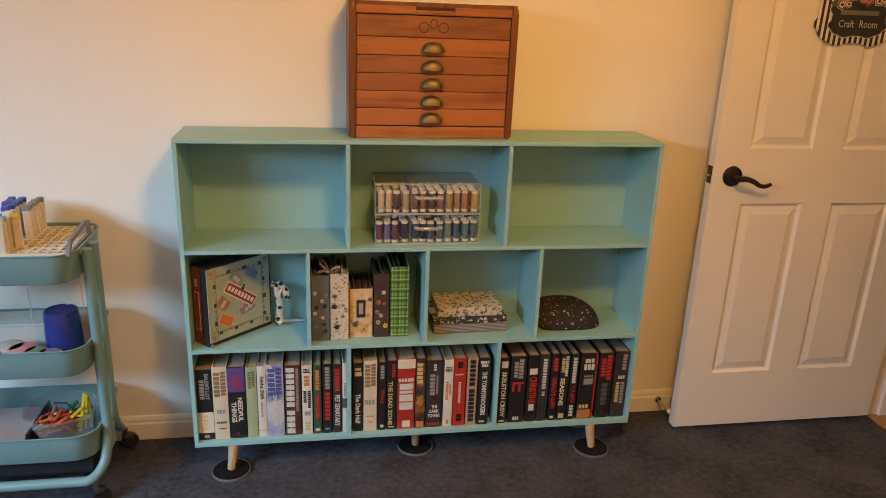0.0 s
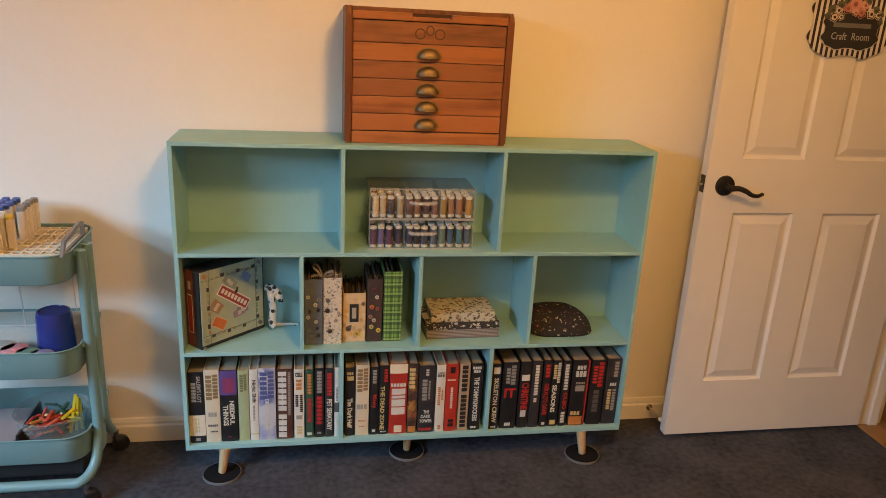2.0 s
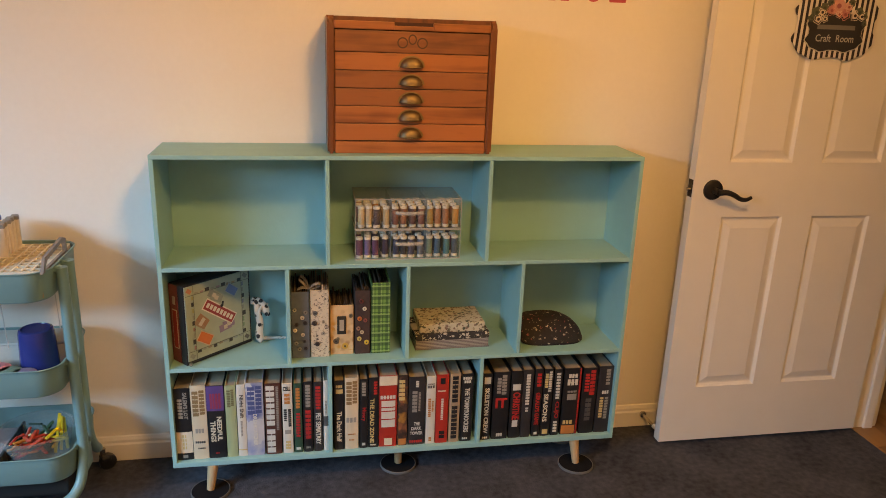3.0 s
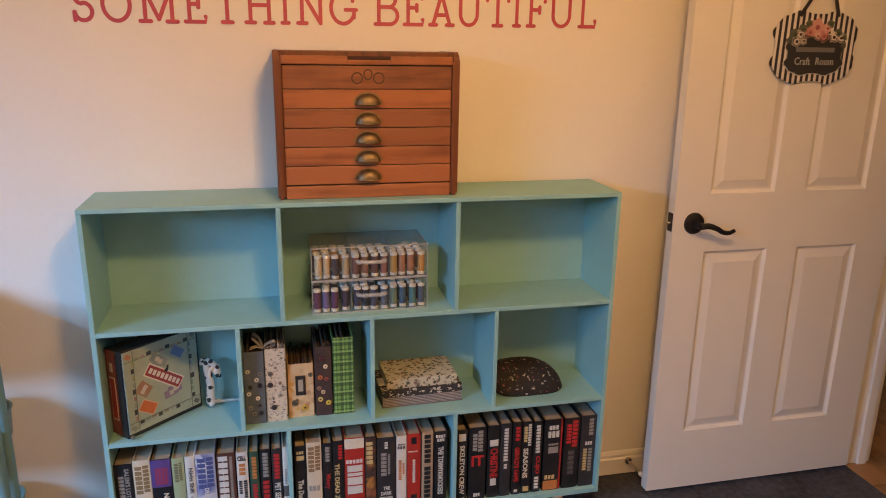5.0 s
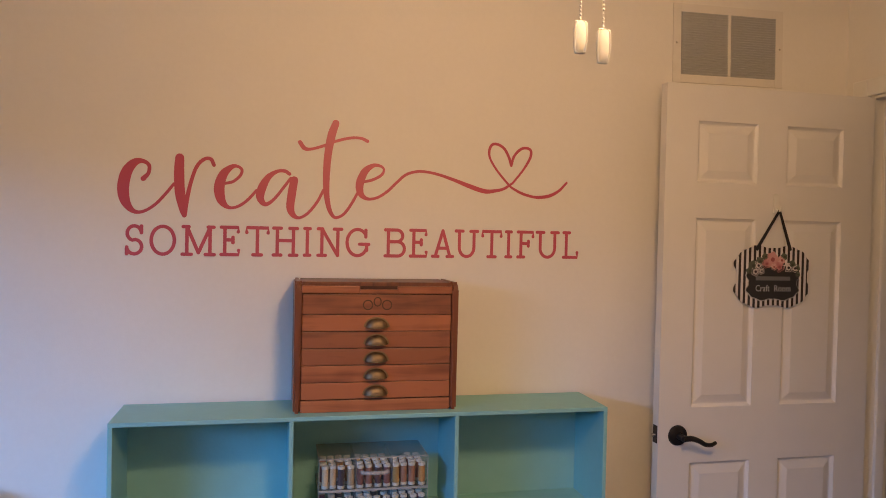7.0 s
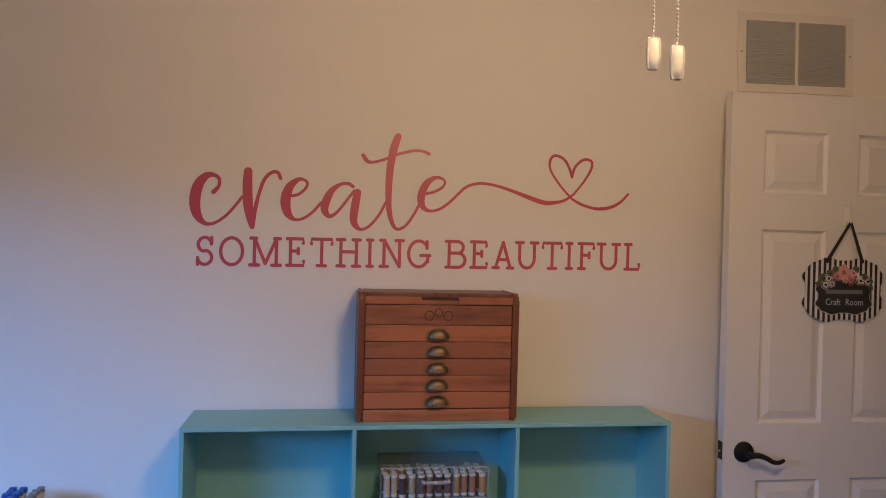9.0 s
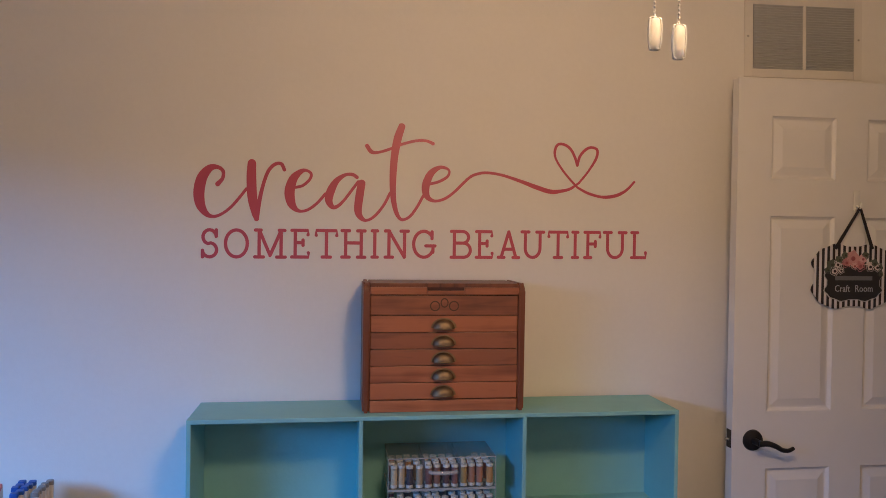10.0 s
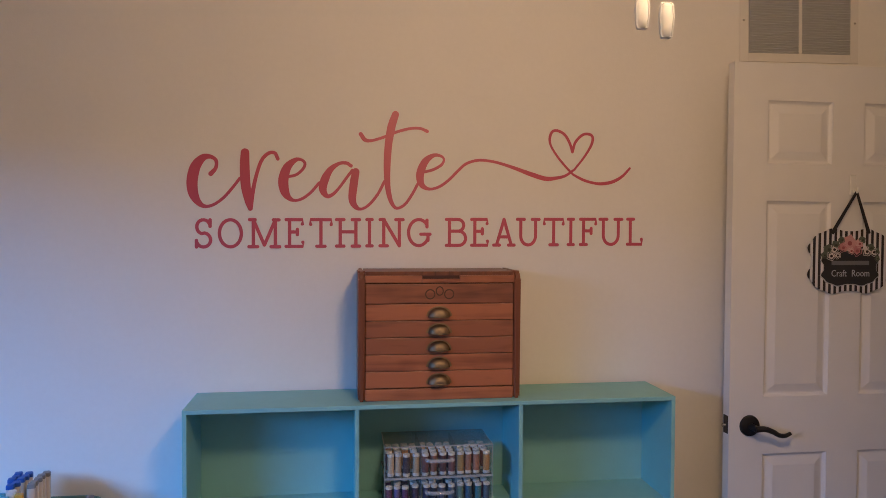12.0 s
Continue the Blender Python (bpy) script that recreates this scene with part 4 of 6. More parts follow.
B = []
LOW = BOT
ROW = (
    (0.012, 0.059, 0.236, C_BLACK, [("", 0.2, 0.5, 0.14, 0.42, "g", 0), T("SALEM'S LOT", 0.05, 0.42, "g", 0.56, 0.82), ("", 0.0, 1.0, 0.60, 0.90, "c", 0), ("", 0.3, 0.62, 0.64, 0.86, "y", 0), ("", 0.35, 0.65, 0.93, 0.97, "g", 0)]),
    (0.059, 0.103, 0.243, C_CREAM, name_bars(0.06, 0.42, "n") + [("", 0.2, 0.8, 0.58, 0.64, "g", 0), ("", 0.15, 0.85, 0.75, 0.78, "d", 0), ("", 0.3, 0.8, 0.84, 0.86, "d", 0)]),
    (0.103, 0.154, 0.240, C_BLACK, [("", 0.0, 1.0, 0.0, 0.34, "v", 0), ("", 0.2, 0.86, 0.10, 0.31, "m", 0), T("NEEDFUL", 0.42, 0.76, "c", 0.54, 0.82), T("THINGS", 0.48, 0.77, "c", 0.16, 0.46), ("", 0.4, 0.6, 0.92, 0.94, "r", 0)]),
    (0.156, 0.188, 0.238, C_SAGE, [("", 0.56, 0.82, 0.05, 0.28, "s", 0), ("", 0.18, 0.5, 0.06, 0.30, "s", 0)]),
    (0.189, 0.215, 0.240, C_WHITE, [T("Night Shift", 0.14, 0.46, "d", 0.2, 0.78), ("", 0.36, 0.6, 0.50, 0.72, "g", 0), ("", 0.0, 1.0, 0.90, 0.915, "y", 0)]),
    (0.215, 0.267, 0.243, C_BLUE, name_bars(0.04, 0.44, "b") + [T("DREAMCATCHER", 0.42, 0.86, "w", 0.38, 0.62)]),
    (0.270, 0.318, 0.238, C_BROWN, [("", 0.08, 0.60, 0.03, 0.60, "w", 0), ("", 0.08, 0.60, 0.64, 0.99, "w", 0), ("", 0.70, 0.86, 0.04, 0.66, "g", 0)]),
    (0.321, 0.352, 0.236, C_WHITE, [T("CELL", 0.04, 0.10, "k", 0.1, 0.85, 1), ("", 0.2, 0.75, 0.14, 0.30, "o", 0), ("", 0.12, 0.42, 0.36, 0.54, "k", 0), ("", 0.56, 0.86, 0.36, 0.62, "k", 0), ("", 0.2, 0.8, 0.66, 0.72, "g", 0), ("", 0.25, 0.75, 0.82, 0.95, "y", 0)]),
    (0.355, 0.380, 0.234, C_GREEN, [("", 0.24, 0.76, 0.06, 0.36, "o", 0), ("", 0.24, 0.76, 0.42, 0.78, "r", 0), ("", 0.2, 0.8, 0.92, 0.96, "w", 0)]),
    (0.383, 0.412, 0.238, C_BLACK, [("", 0.24, 0.76, 0.04, 0.36, "g", 0), ("", 0.2, 0.8, 0.40, 0.82, "r", 0), ("", 0.25, 0.75, 0.92, 0.95, "g", 0)]),
    (0.414, 0.441, 0.236, C_DARK, [("", 0.22, 0.8, 0.06, 0.40, "r", 0), T("PET SEMATARY", 0.44, 0.90, "w", 0.2, 0.82)]),
    (0.443, 0.459, 0.239, C_WHITE, [("", 0.3, 0.7, 0.28, 0.48, "g", 0), ("", 0.0, 1.0, 0.50, 0.64, "d", 0)]),
    (0.476, 0.507, 0.236, C_BLACK, [("", 0.15, 0.85, 0.06, 0.10, "y", 0), ("", 0.15, 0.85, 0.12, 0.18, "y", 0), T("The Dark Half", 0.44, 0.88, "c", 0.22, 0.74)]),
    (0.508, 0.550, 0.243, C_CREAM, name_bars(0.04, 0.38, "n") + [("", 0.1, 0.9, 0.55, 0.62, "g", 0), ("", 0.2, 0.8, 0.78, 0.80, "o", 0), ("", 0.3, 0.7, 0.86, 0.88, "o", 0)]),
    (0.553, 0.579, 0.236, C_BLACK, [("", 0.26, 0.74, 0.04, 0.24, "g", 0), T("Misery", 0.40, 0.60, "r", 0.18, 0.82), ("", 0.3, 0.7, 0.92, 0.96, "w", 0)]),
    (0.580, 0.612, 0.240, C_BLACK, [("", 0.5, 0.86, 0.05, 0.24, "r", 0), T("THE DEAD ZONE", 0.29, 0.93, "y", 0.14, 0.58), ("", 0.2, 0.8, 0.95, 0.97, "w", 0)]),
    (0.613, 0.669, 0.244, C_RED, [("", 0.0, 1.0, 0.0, 0.13, "c", 0), ("", 0.06, 0.94, 0.27, 0.32, "w", 0), ("", 0.12, 0.9, 0.345, 0.43, "W", 0), ("", 0.12, 0.9, 0.445, 0.485, "W", 0), ("", 0.12, 0.9, 0.50, 0.60, "W", 0), ("", 0.12, 0.9, 0.615, 0.72, "W", 0), ("", 0.3, 0.75, 0.88, 0.98, "c", 0)]),
    (0.671, 0.702, 0.243, C_FLAME, [("", 0.1, 0.7, 0.06, 0.36, "y", 0), ("", 0.1, 0.9, 0.9, 0.99, "o", 0)]),
    (0.704, 0.757, 0.235, C_DARK, [("", 0.42, 0.6, 0.05, 0.15, "w", 0), ("", 0.22, 0.52, 0.2, 0.52, "g", 0), ("", 0.60, 0.72, 0.22, 0.5, "g", 0), T("THE", 0.66, 0.71, "w", 0.35, 0.7, 1), T("DARK", 0.73, 0.78, "w", 0.2, 0.82, 1), T("TOWER", 0.80, 0.85, "w", 0.12, 0.9, 1), ("", 0.1, 0.9, 0.93, 0.97, "r", 0)]),
    (0.760, 0.790, 0.235, C_WHITE, [("", 0.15, 0.85, 0.10, 0.12, "d", 0), ("", 0.1, 0.9, 0.13, 0.17, "d", 0), ("", 0.2, 0.5, 0.32, 0.60, "o", 0), ("", 0.6, 0.8, 0.36, 0.52, "o", 0), ("", 0.35, 0.65, 0.90, 0.97, "o", 0)]),
    (0.791, 0.831, 0.238, C_RED, [("", 0.3, 0.7, 0.04, 0.13, "k", 0), ("", 0.1, 0.8, 0.22, 0.24, "c", 0), ("", 0.4, 0.6, 0.34, 0.66, "w", 0), ("", 0.3, 0.75, 0.82, 0.94, "k", 0)]),
    (0.834, 0.868, 0.239, C_TAN, [("", 0.22, 0.78, 0.03, 0.42, "k", 0), ("", 0.22, 0.78, 0.46, 0.96, "k", 0)]),
    (0.871, 0.909, 0.237, C_BLACK, [("", 0.1, 0.9, 0.04, 0.08, "w", 0), ("", 0.2, 0.8, 0.09, 0.13, "w", 0), T("THE TOMMYKNOCKERS", 0.2, 0.86, "w", 0.28, 0.72), ("", 0.2, 0.7, 0.94, 0.97, "w", 0)]),
    (0.939, 0.970, 0.234, C_BLACK, [("", 0.15, 0.85, 0.05, 0.15, "w", 0), T("SKELETON CREW", 0.21, 0.90, "w", 0.25, 0.75), ("", 0.2, 0.8, 0.95, 0.98, "w", 0)]),
    (0.975, 1.028, 0.237, C_BLACK, [("", 0.5, 0.8, 0.04, 0.34, "g", 0), ("", 0.2, 0.45, 0.08, 0.32, "g", 0), T("IT", 0.38, 0.53, "r", 0.14, 0.88, 1), ("", 0.3, 0.7, 0.91, 0.96, "w", 0)]),
    (1.032, 1.070, 0.238, C_BLACK, [("", 0.15, 0.85, 0.19, 0.28, "w", 0), T("CHRISTINE", 0.31, 0.72, "r", 0.2, 0.85), ("", 0.25, 0.75, 0.73, 0.83, "w", 0)]),
    (1.071, 1.105, 0.240, C_DARK, [("", 0.3, 0.7, 0.06, 0.52, "w", 0), ("", 0.35, 0.65, 0.55, 0.62, "w", 0)]),
    (1.109, 1.137, 0.241, C_BLACK, [("", 0.25, 0.8, 0.06, 0.26, "r", 0), T("GERALD'S GAME", 0.34, 0.82, "r", 0.22, 0.8), ("", 0.3, 0.7, 0.93, 0.97, "w", 0)]),
    (1.139, 1.171, 0.239, C_BLACK, [("", 0.52, 0.86, 0.03, 0.34, "w", 0), ("", 0.12, 0.45, 0.06, 0.28, "y", 0), T("SEASONS", 0.36, 0.78, "c", 0.1, 0.6), ("", 0.2, 0.8, 0.9, 0.97, "y", 0)]),
    (1.174, 1.202, 0.237, C_BLACK, [("", 0.25, 0.75, 0.05, 0.45, "w", 0), T("CUJO", 0.48, 0.74, "r", 0.2, 0.82), ("", 0.25, 0.75, 0.78, 0.96, "w", 0)]),
    (1.207, 1.265, 0.238, C_BLACK, [("", 0.25, 0.8, 0.08, 0.14, "w", 0), ("", 0.2, 0.85, 0.16, 0.25, "w", 0), ("", 0.25, 0.8, 0.33, 0.36, "g", 0), ("", 0.25, 0.8, 0.38, 0.47, "g", 0), ("", 0.05, 0.85, 0.86, 0.99, "o", 0), ("", 0.12, 0.7, 0.78, 0.84, "y", 0), ("", 0.9, 1.0, 0.0, 1.0, "r", 0)]),
    (1.271, 1.321, 0.236, C_BLACK, [("", 0.5, 0.86, 0.03, 0.42, "r", 0), ("", 0.14, 0.44, 0.08, 0.36, "r", 0), ("", 0.3, 0.7, 0.46, 0.82, "d", 0)]),
    (1.325, 1.374, 0.239, C_DARK, [("", 0.5, 0.8, 0.04, 0.28, "g", 0), ("", 0.3, 0.8, 0.36, 0.41, "w", 0), ("", 0.2, 0.45, 0.46, 0.78, "y", 0), ("", 0.55, 0.8, 0.46, 0.8, "g", 0)]),
)
TONE = {"black_jacket": "black", "charcoal_jacket": "charcoal", "white_jacket": "white", "cream_jacket": "cream", "sage_jacket": "sage green", "red_jacket": "red", "brown_jacket": "brown", "green_jacket": "dark green", "blue_cloud_jacket": "cloudy blue", "violet_dusk_jacket": "violet", "flame_jacket": "flame patterned", "tan_jacket": "tan"}
for x0, x1, h, cover, marks in ROW:
    b = book(x0, x1, h, LOW, cover, marks)
    width = "thick" if x1 - x0 > 0.045 else "thin" if x1 - x0 < 0.03 else "mid-sized"
    titles = [m[0] for m in marks if m[0]]
    tagged(b, f"{width} hardback novel with a {TONE[cover.name]} printed jacket" + (f" titled {' '.join(titles)}" if titles else ""))

# ---------------------------------------------------------------- things on the middle shelf
# boxed board game, standing at an angle
game = thing("board_game", "red boxed board game in a black frame, standing at an angle", "board game", pose(0.062, -0.214, S2 + 0.0006, 0, 0, 43))
GL, GH = 0.232, 0.243
part("box", boxed(0.0, 0.205, 0.0285, 0.070, 0.0, GH - 0.002, 0.0015), C_DARK, game, "black cardboard box")
part("side_label", boxed(-0.0012, -0.0002, 0.0300, 0.0695, 0.002, GH - 0.004), mat("red_box_card", (0.22, 0.045, 0.045), 0.45, var=0.2), game, "faded dark red printed side")
part("lid_frame", boxed(-0.001, GL, 0.0035, 0.0280, 0.0, GH, 0.002), C_BLACK, game, "black frame")
board = part("board", boxed(0.003, GL - 0.007, 0.0008, 0.0036, 0.012, GH - 0.004, 0.0005), mat("board_print", (0.36, 0.45, 0.37), 0.4, var=0.10, scale=40), game, "pale green printed board")


def on_board(name, u0, u1, v0, v1, turn, color, lift):
    m = pose((u0 + u1) / 2, 0.0006 - lift, (v0 + v1) / 2, 0, turn, 0)
    part(name, turned(boxed(-(u1 - u0) / 2, (u1 - u0) / 2, -0.0003, 0.0003, -(v1 - v0) / 2, (v1 - v0) / 2), m), flat(*color, 0.45), board)


# the board's spaces: pale squares between thin lines, a colour band on some, a dark mark on others
BU0, BU1, BV0, BV1, SP = 0.003, GL - 0.007, 0.012, GH - 0.004, 0.028
LINE = (0.10, 0.12, 0.10)
BANDS = ((0.30, 0.12, 0.06), (0.30, 0.35, 0.40), (0.40, 0.12, 0.25), (0.50, 0.22, 0.05), (0.45, 0.04, 0.04), (0.50, 0.42, 0.05), (0.05, 0.25, 0.08), (0.04, 0.06, 0.30))
for q in (BU0 + SP, BU1 - SP):
    on_board("border_line", q - 0.0005, q + 0.0005, BV0 + 0.001, BV1 - 0.001, 0, LINE, 0.0004)
for q in (BV0 + SP, BV1 - SP):
    on_board("border_line", BU0 + 0.001, BU1 - 0.001, q - 0.0005, q + 0.0005, 0, LINE, 0.0005)
step_u, step_v = (BU1 - BU0 - 2 * SP) / 9, (BV1 - BV0 - 2 * SP) / 9
spot = random.Random(21)
for i in range(9):
    u, v = BU0 + SP + step_u * i, BV0 + SP + step_v * i
    for side in range(4):
        tone = tuple(0.5 * q + 0.5 * g for q, g in zip(BANDS[(2 * side + i // 5) % 8], (0.30, 0.38, 0.31))) if (i + side) % 3 else (0.05, 0.055, 0.05)
        long_ = 0.0055 if (i + side) % 3 else spot.uniform(0.007, 0.013)
        if (i + side) % 3 == 1 and spot.random() < 0.5:
            tone = (0.30, 0.34, 0.29)
        a, b = spot.uniform(0.12, 0.25), spot.uniform(0.75, 0.9)
        if side == 0:
            on_board("space", u + a * step_u, u + b * step_u, BV0 + SP - 0.001 - long_, BV0 + SP - 0.001, 0, tone, 0.0007)
        elif side == 1:
            on_board("space", u + a * step_u, u + b * step_u, BV1 - SP + 0.001, BV1 - SP + 0.001 + long_, 0, tone, 0.0007)
        elif side == 2:
            on_board("space", BU0 + SP - 0.001 - long_, BU0 + SP - 0.001, v + a * step_v, v + b * step_v, 0, tone, 0.0007)
        else:
            on_board("space", BU1 - SP + 0.001, BU1 - SP + 0.001 + long_, v + a * step_v, v + b * step_v, 0, tone, 0.0007)
for u, v, tone in ((BU0 + SP / 2, BV0 + SP / 2, (0.26, 0.30, 0.26)), (BU1 - SP / 2, BV0 + SP / 2, (0.13, 0.14, 0.13)), (BU0 + SP / 2, BV1 - SP / 2, (0.50, 0.22, 0.14)), (BU1 - SP / 2, BV1 - SP / 2, (0.20, 0.22, 0.22))):
    on_board("corner_mark", u - 0.008, u + 0.008, v - 0.006, v + 0.006, 40, tone, 0.0007)
# banner across the middle, cards and bank notes
on_board("banner", 0.053, 0.179, 0.119, 0.155, 37, (0.75, 0.72, 0.66), 0.0010)
on_board("banner", 0.056, 0.176, 0.1225, 0.1515, 37, (0.34, 0.05, 0.05), 0.0014)
for k in range(8):
    r = -0.0488 + 0.01395 * k
    cu, cv = 0.116 + r * math.cos(radians(37)), 0.137 - r * math.sin(radians(37))
    on_board("banner_mark", cu - 0.0048, cu + 0.0048, cv - 0.0072, cv + 0.0072, 37, (0.72, 0.70, 0.64), 0.0018)
on_board("card", 0.139, 0.185, 0.177, 0.207, 38, (0.36, 0.44, 0.46), 0.0009)
on_board("card", 0.143, 0.181, 0.180, 0.204, 38, (0.12, 0.22, 0.46), 0.0013)
on_board("card", 0.036, 0.088, 0.052, 0.086, 34, (0.62, 0.46, 0.34), 0.0009)
on_board("card", 0.039, 0.085, 0.055, 0.083, 34, (0.62, 0.17, 0.05), 0.0013)
for u, v, c, turn in ((0.100, 0.192, (0.22, 0.27, 0.25), 38), (0.108, 0.182, (0.27, 0.32, 0.29), 30), (0.058, 0.127, (0.36, 0.20, 0.12), 46), (0.050, 0.118, (0.34, 0.24, 0.16), 38), (0.134, 0.082, (0.30, 0.22, 0.32), -8), (0.146, 0.089, (0.26, 0.20, 0.30), -2)):
    on_board("note", u - 0.021, u + 0.021, v - 0.011, v + 0.011, turn, c, 0.0005 + 0.002 * u)
    on_board("note_mark", u - 0.006, u + 0.006, v - 0.006, v + 0.006, turn, (0.55, 0.52, 0.45), 0.0010 + 0.002 * u)
on_board("figure_mark", 0.124, 0.130, 0.150, 0.166, 12, (0.02, 0.02, 0.02), 0.0022)
on_board("figure_mark", 0.119, 0.126, 0.148, 0.157, -20, (0.02, 0.02, 0.02), 0.0026)
part("spine_mark", boxed(-0.0022, -0.0012, 0.036, 0.058, 0.045, 0.165), flat(0.62, 0.55, 0.5), game, "pale lettering bar")
part("spine_mark", boxed(-0.0026, -0.0016, 0.0378, 0.0562, 0.048, 0.162), flat(0.38, 0.03, 0.03), game)
part("spine_mark", boxed(-0.0024, -0.0013, 0.041, 0.053, 0.18, 0.205), flat(0.5, 0.42, 0.4), game)
part("foot", lathe(bmesh.new(), [(0, 0), (0.004, 0.0005), (0.0062, 0.005), (0.005, 0.010), (0, 0.0118)], 16, pose(0.006, -0.004, 0)), M_STEEL, game, "small chrome foot", True)

bm = bmesh.new()
tube(bm, [(0.240, -0.062, 0.554), (0.250, -0.064, 0.561), (0.262, -0.067, 0.556), (0.271, -0.070, 0.543)], 0.010, 14, 6, (0.0085, 0.0105))
lathe(bm, [(0, -0.022), (0.0055, -0.0205), (0.0080, -0.016), (0.0090, -0.009), (0.0128, -0.001), (0.0132, 0.005), (0.0105, 0.0115), (0.005, 0.0148), (0, 0.0155)], 18, pose(0.2745, -0.072, 0.5315, 0, -24, 0))
for y, x in ((-0.084, 0.262), (-0.060, 0.279)):
    tube(bm, [(x + 0.002, y + 0.003, 0.547), (x - 0.003, y - 0.002, 0.541), (x - 0.006, y - 0.003, 0.527), (x - 0.005, y - 0.002, 0.519)], 0.005, 10, 5, (0.0035, 0.0050))
tube(bm, [(0.248, -0.062, 0.558), (0.250, -0.064, 0.530), (0.256, -0.066, 0.490), (0.253, -0.064, 0.456), (0.254, -0.064, 0.434)], 0.011, 14, 6, (0.0095, 0.0125))
tube(bm, [(0.236, -0.062, 0.553), (0.238, -0.068, 0.563), (0.243, -0.070, 0.569)], 0.006, 10, 5, (0.0065, 0.0060))
tube(bm, [(0.250, -0.064, 0.444), (0.255, -0.070, 0.434), (0.261, -0.074, 0.4295)], 0.008, 10, 5, (0.0095, 0.0080))
tube(bm, [(0.257, -0.060, 0.434), (0.276, -0.050, 0.4275), (0.302, -0.042, 0.4248), (0.332, -0.044, 0.4245)], 0.005, 10, 6, (0.0066, 0.0042))
solid("plush_toy", bm, spots_mat("dalmatian_plush", (0.66, 0.59, 0.52), [(0.02, 0.02, 0.02), (0.03, 0.03, 0.03), (0.66, 0.59, 0.52)], 66, 0.44, 0.9, 0.06, 0.006), "white plush toy with black spots and a long tail", "plush toy", kind="", smooth=True)


# handmade albums
def album(x0, x1, y, h, deep, cover, label, pages):
    w = x1 - x0 - 0.001
    a = thing("album", label, "album", pose(x0, y, S2 + 0.0006), "handmade albums on the middle shelf")
    bm = bmesh.new()
    pr = [(0, deep), (0, 0.002), (0.002, 0), (w - 0.002, 0), (w, 0.002), (w, deep), (w - 0.003, deep), (w - 0.003, 0.004), (0.003, 0.004), (0.003, deep)]
    loft(bm, [[(p, q, z) for p, q in pr] for z in (0, h)], True, True)
    part("cover", bm, cover, a)
    rnd = random.Random(int(x0 * 1000))
    n = max(5, int(w / 0.0065))
    for i in range(n):
        px = 0.0042 + (w - 0.0084) * (i + 0.5) / n
        t = (w - 0.0084) / n * 0.36
        hh = h + rnd.uniform(-0.006, 0.014)
        part("page", boxed(px - t, px + t, 0.008 + rnd.uniform(0, 0.01), deep - rnd.uniform(0.002, 0.014), 0.003, hh, 0.0004, 1), pages[i % len(pages)], a)
    return a


def buttons(a, w, h, spots):
    for u, v, r, c in spots:
        b = part("button", lathe(bmesh.new(), [(0, -0.0022), (r * 0.55, -0.0022), (r * 0.62, -0.0034), (r * 0.95, -0.0028), (r, 0), (0, 0)], 18, pose(u * w, 0, v * h, -90)), flat(*c, 0.35), a, "", True)
        part("button_hole", lathe(bmesh.new(), [(0, -0.0026), (r * 0.28, -0.0026), (r * 0.28, -0.002), (0, -0.002)], 10, pose(u * w, 0, v * h, -90)), flat(0.03, 0.03, 0.03), b)


DKP = [flat(0.06, 0.04, 0.03, 0.9), flat(0.10, 0.07, 0.05, 0.9), flat(0.035, 0.028, 0.024, 0.9)]
LTP = [flat(0.30, 0.24, 0.17, 0.9), flat(0.16, 0.11, 0.08, 0.9), flat(0.42, 0.36, 0.28, 0.9)]
a = album(0.354, 0.4085, -0.190, 0.209, 0.150, mat("grey_felt", (0.105, 0.140, 0.185), 0.9, var=0.2, scale=60), "dark grey handmade album with buttons on its spine", DKP)
GW, GB, GG = (0.55, 0.55, 0.52), (0.03, 0.03, 0.04), (0.2, 0.21, 0.22)
buttons(a, 0.0535, 0.208, ((0.2, 0.74, 0.0058, GW), (0.78, 0.70, 0.0062, GG), (0.6, 0.62, 0.0062, GW), (0.75, 0.54, 0.0065, GB), (0.28, 0.52, 0.006, GB), (0.2, 0.43, 0.0060, GW), (0.62, 0.36, 0.0058, GW), (0.25, 0.23, 0.0062, GG), (0.42, 0.14, 0.006, GG), (0.76, 0.15, 0.006, GB), (0.7, 0.26, 0.005, GB)))
a = album(0.4095, 0.4655, -0.187, 0.212, 0.150, spots_mat("cream_floral_paper", (0.62, 0.53, 0.40), [(0.40, 0.32, 0.24), (0.10, 0.08, 0.07), (0.48, 0.42, 0.33), (0.30, 0.24, 0.20)], 120, 0.40, 0.75, 0.10, 0.016), "cream floral handmade album with dark medallions", LTP)
buttons(a, 0.054, 0.202, ((0.25, 0.70, 0.007, (0.16, 0.14, 0.12)), (0.22, 0.54, 0.0075, (0.05, 0.04, 0.04)), (0.36, 0.21, 0.0075, (0.05, 0.04, 0.04)), (0.7, 0.56, 0.005, (0.3, 0.25, 0.2)), (0.7, 0.38, 0.005, (0.36, 0.3, 0.24))))
bm = bmesh.new()
